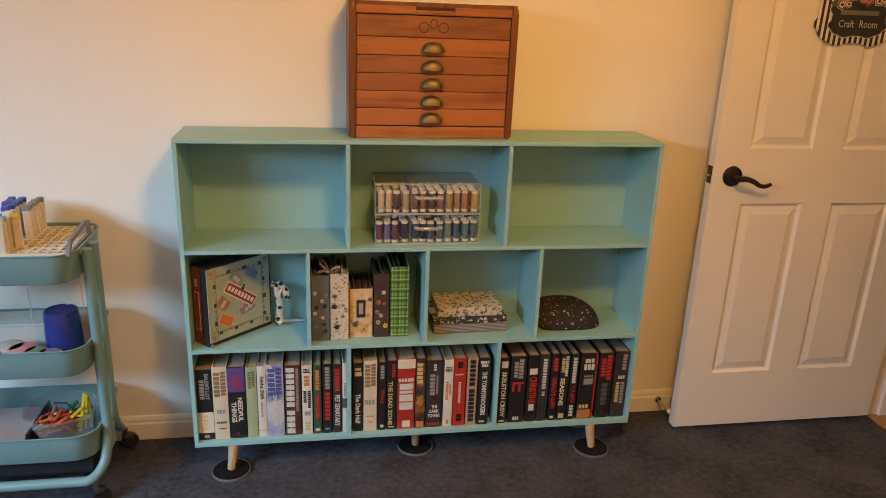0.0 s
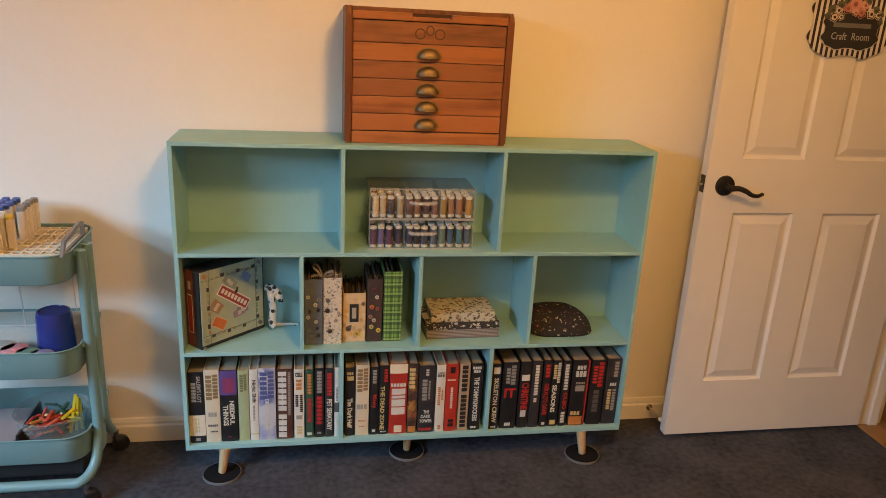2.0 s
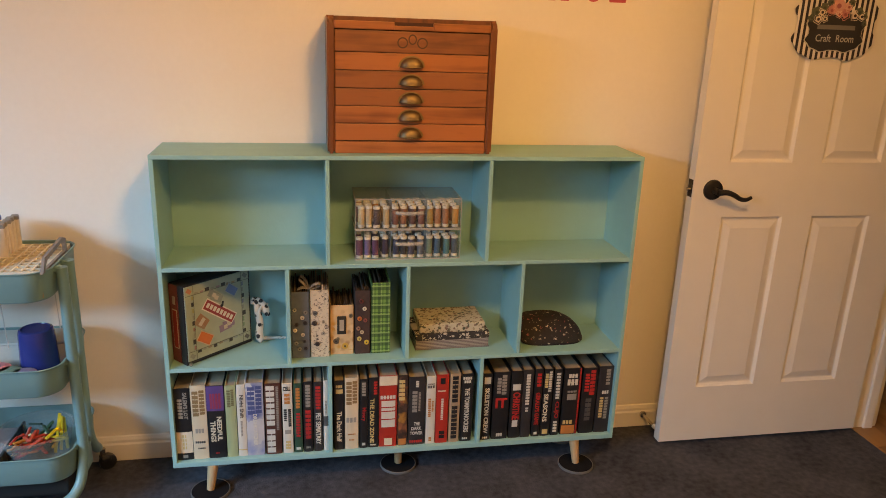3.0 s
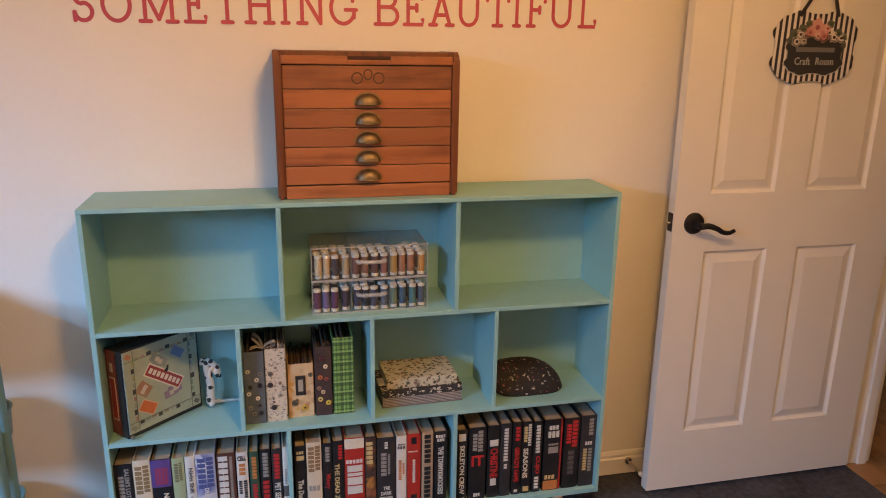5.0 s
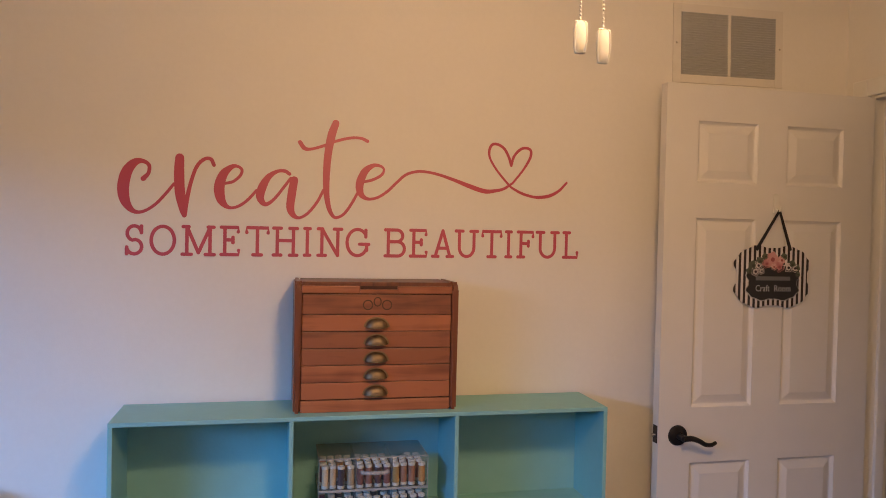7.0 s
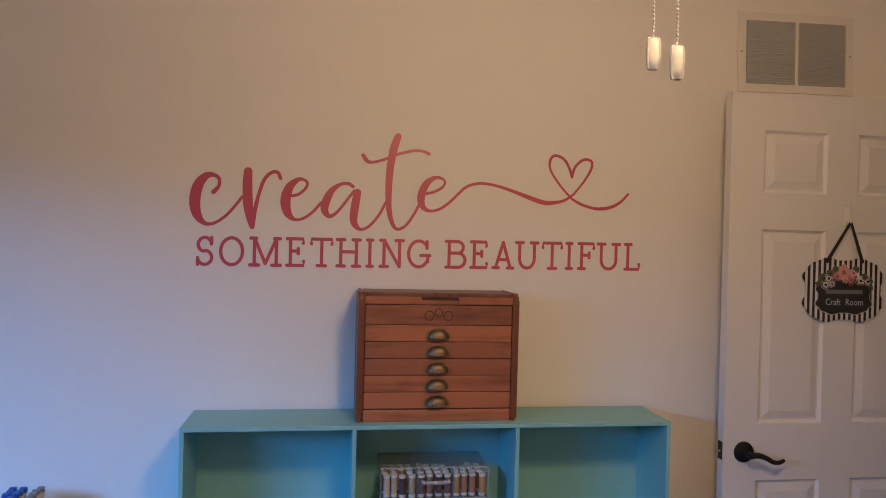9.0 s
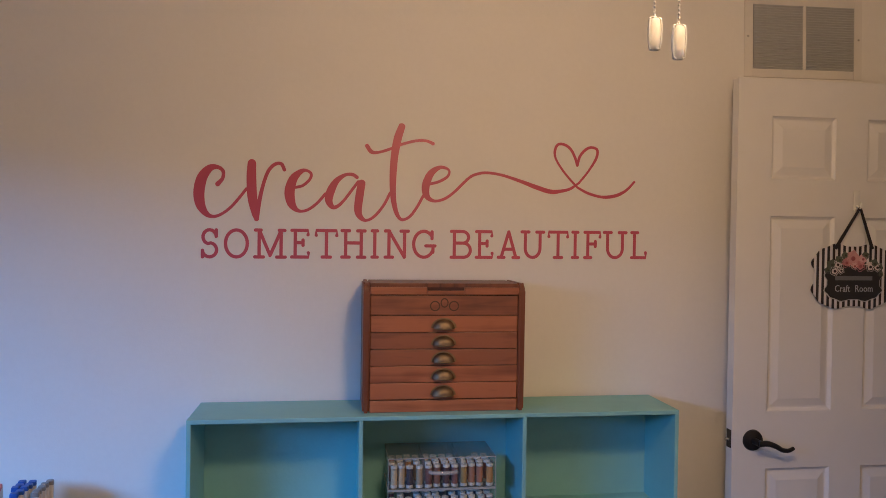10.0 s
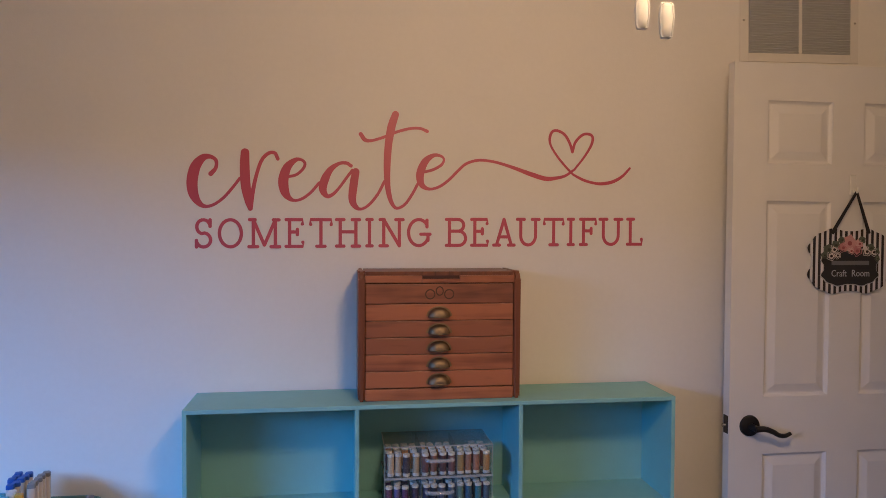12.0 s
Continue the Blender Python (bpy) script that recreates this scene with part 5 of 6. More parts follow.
for loop in ([(-0.004, 0.012, 0.214), (-0.018, 0.010, 0.232), (-0.030, 0.012, 0.244), (-0.026, 0.016, 0.252), (-0.012, 0.016, 0.240), (-0.003, 0.014, 0.216)],
             [(-0.003, 0.012, 0.214), (0.010, 0.010, 0.226), (0.026, 0.012, 0.230), (0.030, 0.016, 0.222), (0.014, 0.016, 0.216), (-0.003, 0.014, 0.214)],
             [(-0.003, 0.010, 0.216), (-0.018, 0.008, 0.220), (-0.036, 0.010, 0.214)]):
    line = smooth_path(loop, 6)
    across = Vector((0.15, 0.95, 0.30)).normalized() * 0.0065
    loft(bm, [[q - across, q + across, q + across + Vector((0, 0, 0.0008)), q - across + Vector((0, 0, 0.0008))] for q in line], True, True)
bow = part("ribbon_bow", bm, mat("grey_ribbon", (0.30, 0.28, 0.26), 0.8, var=0.2, scale=80), a, "crumpled grey ribbon bow", True)
a = album(0.4675, 0.538, -0.175, 0.158, 0.140, spots_mat("orange_vintage_paper", (0.62, 0.43, 0.24), [(0.66, 0.50, 0.30), (0.42, 0.26, 0.14), (0.62, 0.34, 0.10)], 60, 0.42, 0.75, 0.25, 0.01), "short orange vintage paper album with a dark framed label", DKP)
fr = part("label_frame", boxed(0.0205, 0.0475, -0.003, 0.0, 0.066, 0.124, 0.002), flat(0.03, 0.025, 0.02), a, "dark metal label frame")
part("label_card", boxed(0.0275, 0.0405, -0.0036, -0.003, 0.078, 0.113), flat(0.40, 0.34, 0.26), fr)
buttons(a, 0.066, 0.15, ((0.26, 0.29, 0.009, (0.12, 0.09, 0.06)), (0.93, 0.83, 0.0065, (0.16, 0.13, 0.08)), (0.66, 0.18, 0.010, (0.60, 0.36, 0.08)), (0.34, 0.34, 0.005, (0.2, 0.16, 0.1))))
a = album(0.541, 0.588, -0.178, 0.204, 0.155, mat("brown_tweed", (0.06, 0.035, 0.03), 0.9, var=0.3, scale=80), "dark brown handmade album with coloured buttons", DKP)
buttons(a, 0.0465, 0.198, ((0.62, 0.74, 0.0062, (0.60, 0.55, 0.42)), (0.3, 0.58, 0.0072, (0.55, 0.16, 0.05)), (0.66, 0.55, 0.006, (0.30, 0.08, 0.06)), (0.22, 0.42, 0.0065, (0.36, 0.18, 0.12)), (0.45, 0.36, 0.0062, (0.5, 0.40, 0.28)), (0.28, 0.25, 0.0072, (0.52, 0.42, 0.14)), (0.75, 0.19, 0.0075, (0.62, 0.46, 0.08)), (0.42, 0.86, 0.007, (0.12, 0.03, 0.03))))
album(0.5905, 0.648, -0.179, 0.227, 0.155, plaid_mat("green_plaid", (0.16, 0.34, 0.075), (0.010, 0.045, 0.016), (0.30, 0.48, 0.18)), "bright green plaid handmade album", DKP)

# stack of two decorated books
low = thing("decorated_book", "thick album with scrolled black and white cover, lying flat", "book", pose(0.727, -0.174, S2 + 0.0006, 0, 0, 1.5))
part("back_cover", boxed(0, 0.236, 0, 0.148, 0, 0.003, 0.001), flat(0.16, 0.15, 0.15, 0.8), low)
pg = stripe_mat("deckled_pages", (0.32, 0.29, 0.27), (0.12, 0.10, 0.10), "Z", 0.0048, 0.45, 0.9)
part("page_block", boxed(0.002, 0.234, 0.002, 0.146, 0.003, 0.030, 0.001), pg, low, "grey layered page edges")
part("front_cover", boxed(0, 0.236, 0.001, 0.148, 0.030, 0.052, 0.003), spots_mat("scrolled_paper", (0.03, 0.027, 0.027), [(0.55, 0.50, 0.44), (0.03, 0.03, 0.03), (0.50, 0.46, 0.40)], 85, 0.40, 0.75, 0.05, 0.022), low, "black cover printed with cream scrolls")
high = thing("decorated_book", "cream floral covered box lying on a black and white album", "book", pose(0.741, -0.166, S2 + 0.0530, 0, 0, 0.8))
part("body", boxed(0, 0.206, 0, 0.138, 0, 0.030, 0.003), spots_mat("cream_leaf_paper", (0.52, 0.49, 0.37), [(0.13, 0.11, 0.07), (0.34, 0.30, 0.21), (0.20, 0.12, 0.09), (0.07, 0.08, 0.05)], 80, 0.42, 0.75, 0.08, 0.020), high)
part("tab", boxed(-0.020, 0.004, 0.03, 0.075, 0.0, 0.004, 0.001), flat(0.35, 0.34, 0.32), high)

# zipped pouch
pouch = thing("pouch", "black floral fabric pouch with rounded ends", "pouch", pose(1.176, -0.126, S2 + 0.0006))
bm = bmesh.new()
rings = []
for k in range(13):
    v = k / 12
    z = 0.076 * v
    w = 0.110 * (1 - 0.10 * (1 - min(1, v / 0.15)) ** 2) * (1 - max(0, (v - 0.35) / 0.65) ** 2.4 * 0.46)
    d = 0.062 * (1 - 0.12 * (1 - min(1, v / 0.15)) ** 2) * (1 - max(0, (v - 0.25) / 0.75) ** 2.0 * 0.55)
    ring = []
    for i in range(36):
        t = 2 * math.pi * i / 36
        c, s = math.cos(t), math.sin(t)
        ring.append((w * math.copysign(abs(c) ** 0.62, c) - 0.024 * v, d * math.copysign(abs(s) ** 0.62, s) + 0.030 * v, z))
    rings.append(ring)
loft(bm, rings, True, True)
part("body", bm, spots_mat("black_floral_cloth", (0.014, 0.012, 0.013), [(0.50, 0.42, 0.37), (0.02, 0.02, 0.02), (0.30, 0.08, 0.08), (0.34, 0.31, 0.27), (0.16, 0.15, 0.14), (0.02, 0.02, 0.02)], 84, 0.27, 0.8, 0.09, 0.02), pouch, "", True)
part("zip", tube(bmesh.new(), [(0.052 * math.cos(radians(q)) - 0.024, 0.030 + 0.026 * math.sin(radians(q)), 0.0765) for q in range(0, 181, 20)], 0.0018, 8, 3), M_BLACK, pouch)

# ---------------------------------------------------------------- thread box on the top shelf
# bright edge highlights are put into this pale hazy material
M_ACRYLIC_EDGE_GLINT = glass_mat("acrylic_edge_glint", (0.62, 0.64, 0.62), 0.25, 0.34)
# the grip's white reflections are put in as a pale haze
M_ACRYLIC_GRIP_GLINT = glass_mat("acrylic_grip_glint", (0.86, 0.87, 0.87), 0.12, 0.26)
M_ACRYLIC_COVER = glass_mat("acrylic_cover", (0.84, 0.86, 0.84), 0.10, 0.05)
M_ACRYLIC_WALL = glass_mat("acrylic_partition", (0.72, 0.74, 0.72), 0.15, 0.16)
AX0, AX1, AY0, AY1, AZ = 0.541, 0.849, -0.194, -0.038, S1 + 0.0006
for k in range(2):
    z0 = AZ + 0.0915 * k
    tray = thing("thread_organizer", "clear acrylic divided tray full of thread spools", "storage tray", group="stacked thread trays")
    bm = bmesh.new()
    box(bm, AX0, AX1, AY0, AY1, z0, z0 + 0.003)
    box(bm, AX0, AX0 + 0.0025, AY0, AY1, z0 + 0.003, z0 + 0.091)
    box(bm, AX1 - 0.0025, AX1, AY0, AY1, z0 + 0.003, z0 + 0.091)
    box(bm, AX0 + 0.0025, AX1 - 0.0025, AY1 - 0.0025, AY1, z0 + 0.003, z0 + 0.091)
    shell = part("shell", bm, M_CLEAR, tray)
    front = part("front", boxed(AX0 + 0.0025, AX1 - 0.0025, AY0, AY0 + 0.0025, z0 + 0.003, z0 + 0.087), M_CLEAR, tray)
    grip = part("grip", tube(bmesh.new(), [(0.660, AY0, z0 + 0.050), (0.664, AY0 - 0.012, z0 + 0.051), (0.697, AY0 - 0.016, z0 + 0.051), (0.730, AY0 - 0.012, z0 + 0.051), (0.734, AY0, z0 + 0.050)], 0.0055, 10, 5), M_ACRYLIC_GRIP_GLINT, tray, "clear moulded grip with its reflections put in as pale haze", True)
    lid = part("cover", boxed(AX0, AX1, AY0, AY1, z0 + 0.0885, z0 + 0.091), M_ACRYLIC_COVER, tray)
    # thin pale tubes along the edges stand in for their highlights
    bm = bmesh.new()
    for z in (z0 + 0.0015, z0 + 0.0897):
        tube(bm, [(AX0, AY0, z), (AX1, AY0, z)], 0.0017, 6, 1)
        tube(bm, [(AX0, AY1, z), (AX1, AY1, z)], 0.0011, 6, 1)
        tube(bm, [(AX0, AY0, z), (AX0, AY1, z)], 0.0011, 6, 1)
        tube(bm, [(AX1, AY0, z), (AX1, AY1, z)], 0.0011, 6, 1)
    for x in (AX0, AX1):
        tube(bm, [(x, AY0, z0 + 0.0015), (x, AY0, z0 + 0.0897)], 0.0011, 6, 1)
    rim = part("rim", bm, M_ACRYLIC_EDGE_GLINT, tray, "edge highlights put in as pale tubes along the acrylic")
    parts = [shell, front, grip, lid, rim]
    for q in (AX0 + 0.1027, AX0 + 0.2053):
        parts.append(part("partition", boxed(q - 0.0014, q + 0.0014, AY0 + 0.003, AY1 - 0.003, z0 + 0.003, z0 + 0.084), M_ACRYLIC_WALL, tray))
    for o in parts:
        o.visible_shadow = False

spool = thing("thread_spool", "white spool wound with sewing thread", "thread spool", group="thread spools in the clear trays")
core = [(0.0, 0.0), (0.0100, 0.0), (0.0105, 0.001), (0.0105, 0.0065), (0.0070, 0.0075), (0.0070, 0.0465), (0.0105, 0.0475), (0.0105, 0.053), (0.0098, 0.054), (0.004, 0.054), (0.004, 0.052), (0, 0.052)]
wound = [(0.0070, 0.0072), (0.0096, 0.0078), (0.0101, 0.027), (0.0096, 0.0462), (0.0070, 0.0468)]
part("core", lathe(bmesh.new(), [(r * 0.95, z * 1.16) for r, z in core], 16), flat(0.70, 0.66, 0.58, 0.45), spool, "", True)
part("thread", lathe(bmesh.new(), [(r * 0.95, z * 1.16) for r, z in wound], 16), flat(0.5, 0.4, 0.3, 0.8), spool, "", True)
GAPS = ((-0.002, -0.003, -0.004, 0.001), (0.003, 0.0005, -0.001, 0.0025), (-0.0015, -0.001, 0.002, 0.0025))
UP = ((0.66, 0.52, 0.34), (0.62, 0.46, 0.28), (0.07, 0.05, 0.06), (0.48, 0.36, 0.22), (0.20, 0.08, 0.06), (0.30, 0.13, 0.08), (0.12, 0.05, 0.04), (0.24, 0.10, 0.08), (0.42, 0.26, 0.08), (0.42, 0.20, 0.11), (0.40, 0.18, 0.10), (0.56, 0.28, 0.08))
DOWN = ((0.16, 0.05, 0.09), (0.17, 0.12, 0.26), (0.13, 0.04, 0.10), (0.05, 0.03, 0.06), (0.04, 0.04, 0.08), (0.02, 0.02, 0.03), (0.07, 0.07, 0.11), (0.10, 0.13, 0.18), (0.16, 0.24, 0.17), (0.04, 0.11, 0.18), (0.06, 0.20, 0.22), (0.08, 0.12, 0.16))
rnd = random.Random(4)
first = True
for k, colors in enumerate((DOWN, UP)):
    for row in range(4):
        for s in range(3):
            for i in range(4):
                c = colors[s * 4 + i] if row == 0 else colors[(s * 4 + i + rnd.randrange(12)) % 12]
                if row and rnd.random() < 0.16:
                    continue
                m = pose(AX0 + 0.0150 + 0.1027 * s + 0.0240 * i + (GAPS[(s + k) % 3][i] if row == 0 else rnd.uniform(-0.0018, 0.0018)), AY0 + 0.0185 + 0.031 * row + rnd.uniform(-0.0035, 0.0045), AZ + 0.0915 * k + 0.0034, 0, 0, rnd.uniform(0, 360))
                if first:
                    spool.matrix_basis, sp, first = m, spool, False
                else:
                    sp = copy_thing(spool, Matrix.LocRotScale(m.to_translation(), m.to_quaternion(), None))
                th = [o for o in sp.children if o.name.startswith("thread")][0]
                th.material_slots[0].link = "OBJECT"
                th.material_slots[0].material = flat(*c, 0.8)

# ---------------------------------------------------------------- sign on the door
sign = thing("door_sign", "black and white striped hanging sign with roses, reading Craft Room", "sign", pose(1.993, DF - 0.004, 1.427, 0, 0, 0))


def outline(w, h, bump, n=96):
    pts = []
    for i in range(n):
        t = 2 * math.pi * i / n
        c, s = math.cos(t), math.sin(t)
        k = (abs(c) ** 5 + abs(s) ** 5) ** -0.2
        k *= 1 + bump * math.cos(8 * t + math.pi) + 0.4 * bump * math.cos(16 * t)
        pts.append((w / 2 * c * k, h / 2 * s * k))
    return pts


def plate(pts, y0, y1):
    bm = bmesh.new()
    loft(bm, [[(x, y1, z) for x, z in pts], [(x, y0, z) for x, z in pts]], True, True)
    return bm


part("board", plate(outline(0.268, 0.193, 0.045), -0.004, 0.0), stripe_mat("striped_print", (0.70, 0.66, 0.64), (0.02, 0.016, 0.02), "X", 0.0180, 0.5, 0.5), sign, "striped wavy-edged board")
plq = outline(0.184, 0.106, 0.05)
part("plaque_edge", plate([(x * 1.03, z * 1.05 - 0.020) for x, z in plq], -0.0055, -0.0042), flat(0.45, 0.43, 0.42), sign, "thin silver edge")
plaque = part("plaque", plate([(x, z - 0.020) for x, z in plq], -0.0068, -0.0042), flat(0.022, 0.022, 0.025, 0.6), sign, "dark chalkboard plaque")
bm = bmesh.new()
box(bm, -0.064, 0.064, -0.0074, -0.0066, -0.012, 0.001, 0.0002)
part("lettering_bar", bm, flat(0.15, 0.15, 0.155), plaque, "silver script as a plain bar")
for word, u0, u1 in (("Craft", -0.064, -0.012), ("Room", 0.006, 0.066)):
    part("word", turned(text_bm(word, u0, u1, -0.048, -0.027), pose(0, -0.0070, 0)), flat(0.42, 0.42, 0.42), plaque, "grey printed word")


def rose(x, z, r, color, heart, layers=4):
    f = part("rose", lathe(bmesh.new(), [(0, -0.0085), (r * 0.25, -0.0088), (r * 0.30, -0.007), (r * 0.55, -0.0084), (r * 0.62, -0.006), (r * 0.92, -0.0072), (r, -0.0042), (0, -0.0042)], 14, pose(x, 0, z, -90)), flat(*color, 0.6), sign, "", True)
    for v in f.data.vertices:
        a = math.atan2(v.co.z - z, v.co.x - x)
        k = 1 + 0.16 * math.cos(5 * a + x * 90)
        v.co.x, v.co.z = x + (v.co.x - x) * k, z + (v.co.z - z) * k
    part("flower_heart", lathe(bmesh.new(), [(0, -0.0104), (r * 0.26, -0.0100), (r * 0.3, -0.0082), (0, -0.0082)], 10, pose(x, 0, z, -90)), flat(*heart, 0.6), f, "", True)


for x, z, r in ((-0.075, 0.036, 0.016), (-0.05, 0.050, 0.014), (0.07, 0.040, 0.015), (0.088, 0.03, 0.013), (0.04, 0.066, 0.012), (-0.088, 0.018, 0.011), (0.092, 0.008, 0.010), (-0.03, 0.066, 0.011)):
    rose(x, z, r, (0.10, 0.11, 0.08), (0.05, 0.06, 0.04))
for x, z, r, tone in ((-0.004, 0.056, 0.025, (0.58, 0.30, 0.28)), (-0.026, 0.042, 0.016, (0.50, 0.21, 0.20)), (0.022, 0.032, 0.018, (0.50, 0.20, 0.20)), (0.030, 0.054, 0.014, (0.64, 0.38, 0.34)), (0.002, 0.032, 0.012, (0.66, 0.42, 0.38))):
    rose(x, z, r, tone, (0.34, 0.10, 0.11))
for x, z, r in ((-0.056, 0.036, 0.015), (-0.066, 0.016, 0.016), (-0.044, 0.018, 0.012), (0.056, 0.030, 0.016), (0.080, 0.028, 0.014)):
    rose(x, z, r, (0.66, 0.58, 0.52), (0.03, 0.02, 0.03))
hook = thing("wall_hook", "small white adhesive hook on the door", "hook", pose(2.003, DF - 0.0005, 1.652))
part("base", boxed(-0.011, 0.011, -0.004, 0, -0.020, 0.044, 0.003), M_WHITE, hook)
part("prong", tube(bmesh.new(), [(0, -0.004, -0.004), (0, -0.014, -0.012), (0, -0.022, -0.008), (0, -0.024, 0.006)], 0.0036, 10, 5), M_WHITE, hook, "", True)
bm = bmesh.new()
for x0, z0 in ((-0.065, 0.098), (0.062, 0.098)):
    a, b = Vector((x0, -0.007, z0 - 0.012)), Vector((0.010, -0.016, 0.216))
    d = (b - a).normalized()
    side = d.cross(Vector((0, 1, 0))).normalized() * 0.0058
    lo = [a - side, a + side, b + side * 0.7, b - side * 0.7]
    loft(bm, [[q + Vector((0, s, 0)) for q in lo] for s in (-0.0006, 0.0006)], True, True)
part("ribbon", bm, flat(0.02, 0.017, 0.02, 0.6), sign, "black satin ribbon")

# ---------------------------------------------------------------- ceiling fan with its light and pull chains
FX, FY = 0.84, -1.62
fan = thing("ceiling_fan", "white ceiling fan with a warm light and two beaded pull chains", "ceiling fan", pose(FX, FY, 0))
part("canopy", lathe(bmesh.new(), [(0, H - 0.0005), (0.09, H - 0.0005), (0.085, H - 0.016), (0, H - 0.016)], 28), M_WHITE, fan, "", True)
part("motor_housing", lathe(bmesh.new(), [(0, 2.424), (0.08, 2.42), (0.125, 2.39), (0.13, 2.33), (0.10, 2.28), (0.06, 2.265), (0, 2.265)], 36), M_WHITE, fan, "", True)
for i in range(5):
    bm = boxed(0.14, 0.62, -0.062, 0.062, 2.346, 2.352, 0.002)
    part("blade", turned(bm, pose(0, 0, 0, 0, 0, 20 + 72 * i)), M_WHITE, fan)
part("light_plate", lathe(bmesh.new(), [(0, 2.265), (0.165, 2.26), (0.172, 2.252), (0.160, 2.248), (0, 2.25)], 36), M_WHITE, fan, "", True)
bulb = bpy.data.materials.new("lit_glass")
bulb.use_nodes = True
bulb.node_tree.nodes["Principled BSDF"].inputs["Emission Color"].default_value = (*WARM, 1)
bulb.node_tree.nodes["Principled BSDF"].inputs["Emission Strength"].default_value = 6
lit = part("bulb", lathe(bmesh.new(), [(0, 2.175), (0.02, 2.178), (0.03, 2.194), (0.03, 2.206), (0.018, 2.230), (0.016, 2.248), (0, 2.248)], 20), bulb, fan, "glowing warm bulb", True)
lit.visible_shadow = False
TAG = ((0, 0.0050, 0.0026), (0.03, 0.0058, 0.0032), (0.3, 0.0072, 0.0036), (0.6, 0.0078, 0.0038), (0.86, 0.0070, 0.0036), (0.96, 0.0056, 0.0030), (1, 0.0036, 0.0020))
for x, y, zb, zt in ((0.719, -1.510, 1.732, 1.767), (0.734, -1.535, 1.717, 1.753)):
    bm = bmesh.new()
    z = zt + 0.002
    while z < 2.245:
        bmesh.ops.create_icosphere(bm, subdivisions=1, radius=0.0016, matrix=Matrix.Translation((x - FX, y - FY, z)))
        z += 0.0044
    tube(bm, [(x - FX, y - FY, zt), (x - FX, y - FY, 2.247)], 0.0005, 5, 1)
    ch = part("pull_chain", bm, M_PEARL, fan, "white beaded chain", True)
    bm = bmesh.new()
    n = (zt - zb)
    loft(bm, [[(x - FX + w * math.copysign(abs(math.cos(t)) ** 0.8, math.cos(t)), y - FY + d * math.sin(t), zb + f * n) for t in [2 * math.pi * i / 20 for i in range(20)]]
              for f, w, d in TAG], True, True)
    edge = [(x - FX + sg * w * 0.90, y - FY - d * 0.72, zb + f * n) for sg, rows in ((1, TAG[1:-1]), (-1, TAG[1:-1][::-1])) for f, w, d in rows]
    tube(bm, edge + edge[:1], 0.0009, 6, 3)
    knob = part("pull", bm, M_PEARL, ch, "white oval ceramic pull with a raised rim", True)

# ---------------------------------------------------------------- rolling cart
TX0, TX1, TY0, TY1 = -0.684, -0.243, -0.345, -0.045
cart = thing("rolling_cart", "teal metal three-tier rolling cart with filled trays", "cart")
RIMS = (0.756, 0.490, 0.229)
for zr in RIMS:
    bm = bmesh.new()
    dep = 0.080

    def ring(inset, z):
        return [(x, y, z) for x, y in rounded_rect(TX0 + inset, TX1 - inset, TY0 + inset, TY1 - inset, 0.062 - inset * 0.5, 8)]
    loft(bm, [ring(0.016, zr - dep + 0.003), ring(0.007, zr - dep), ring(0.004, zr - dep + 0.004), ring(0.0, zr - 0.004), ring(-0.003, zr - 0.003), ring(-0.004, zr), ring(-0.002, zr + 0.0015), ring(0.0015, zr), ring(0.0055, zr - dep + 0.006), ring(0.016, zr - dep + 0.005)], True, True)
    part("tray", bm, M_CART, cart, "", True)
for s, y, out in ((-1, -0.268, -0.338), (1, -0.210, -0.052)):
    xr, xl = TX1 + 0.016, TX0 - 0.016
    path = [(xr, y, 0.749), (xr, y, 0.60), (xr, y, 0.40), (xr, y, 0.24), (xr - 0.002, y + 0.2 * (out - y), 0.17), (xr - 0.010, y + 0.6 * (out - y), 0.115), (xr - 0.04, out, 0.085), (xr - 0.10, out, 0.080), (xl + 0.10, out, 0.080), (xl + 0.04, out, 0.085), (xl + 0.010, y + 0.6 * (out - y), 0.115), (xl + 0.002, y + 0.2 * (out - y), 0.17), (xl, y, 0.24), (xl, y, 0.40), (xl, y, 0.60), (xl, y, 0.749)]
    part("frame_tube", tube(bmesh.new(), path, 0.0145, 14, 6), M_CART, cart, "bent steel tube", True)
for x in (TX1 + 0.014, TX0 - 0.014):
    part("end_plate", boxed(x - 0.006, x + 0.006, -0.268, -0.210, 0.13, 0.20, 0.004), M_CART, cart)
    for zr in RIMS:
        for y in (-0.268, -0.210):
            part("clamp", boxed(x - 0.022, x + 0.004, y - 0.011, y + 0.011, zr - 0.020, zr - 0.004, 0.004), M_CART, cart)
for x, y in ((TX1 - 0.016, -0.328), (TX1 + 0.000, -0.050), (TX0 + 0.02, -0.328), (TX0 + 0.005, -0.050)):
    c = part("caster", cyl(bmesh.new(), (x, y, 0.046), (x, y, 0.072), 0.009, 0.009, 14, 0.001), M_STEEL, cart, "black caster with a steel stem", True)
    part("wheel", lathe(bmesh.new(), [(0.0, -0.012), (0.018, -0.012), (0.025, -0.009), (0.026, 0), (0.025, 0.009), (0.018, 0.012), (0, 0.012)], 26, pose(x + 0.012, y, 0.0262, 90, 0, 30)), M_BLACK, c, "", True)
    part("fork", turned(boxed(-0.018, 0.014, -0.016, 0.016, 0.030, 0.050, 0.006), pose(x + 0.008, y, 0, 0, 0, 30)), M_BLACK, c)
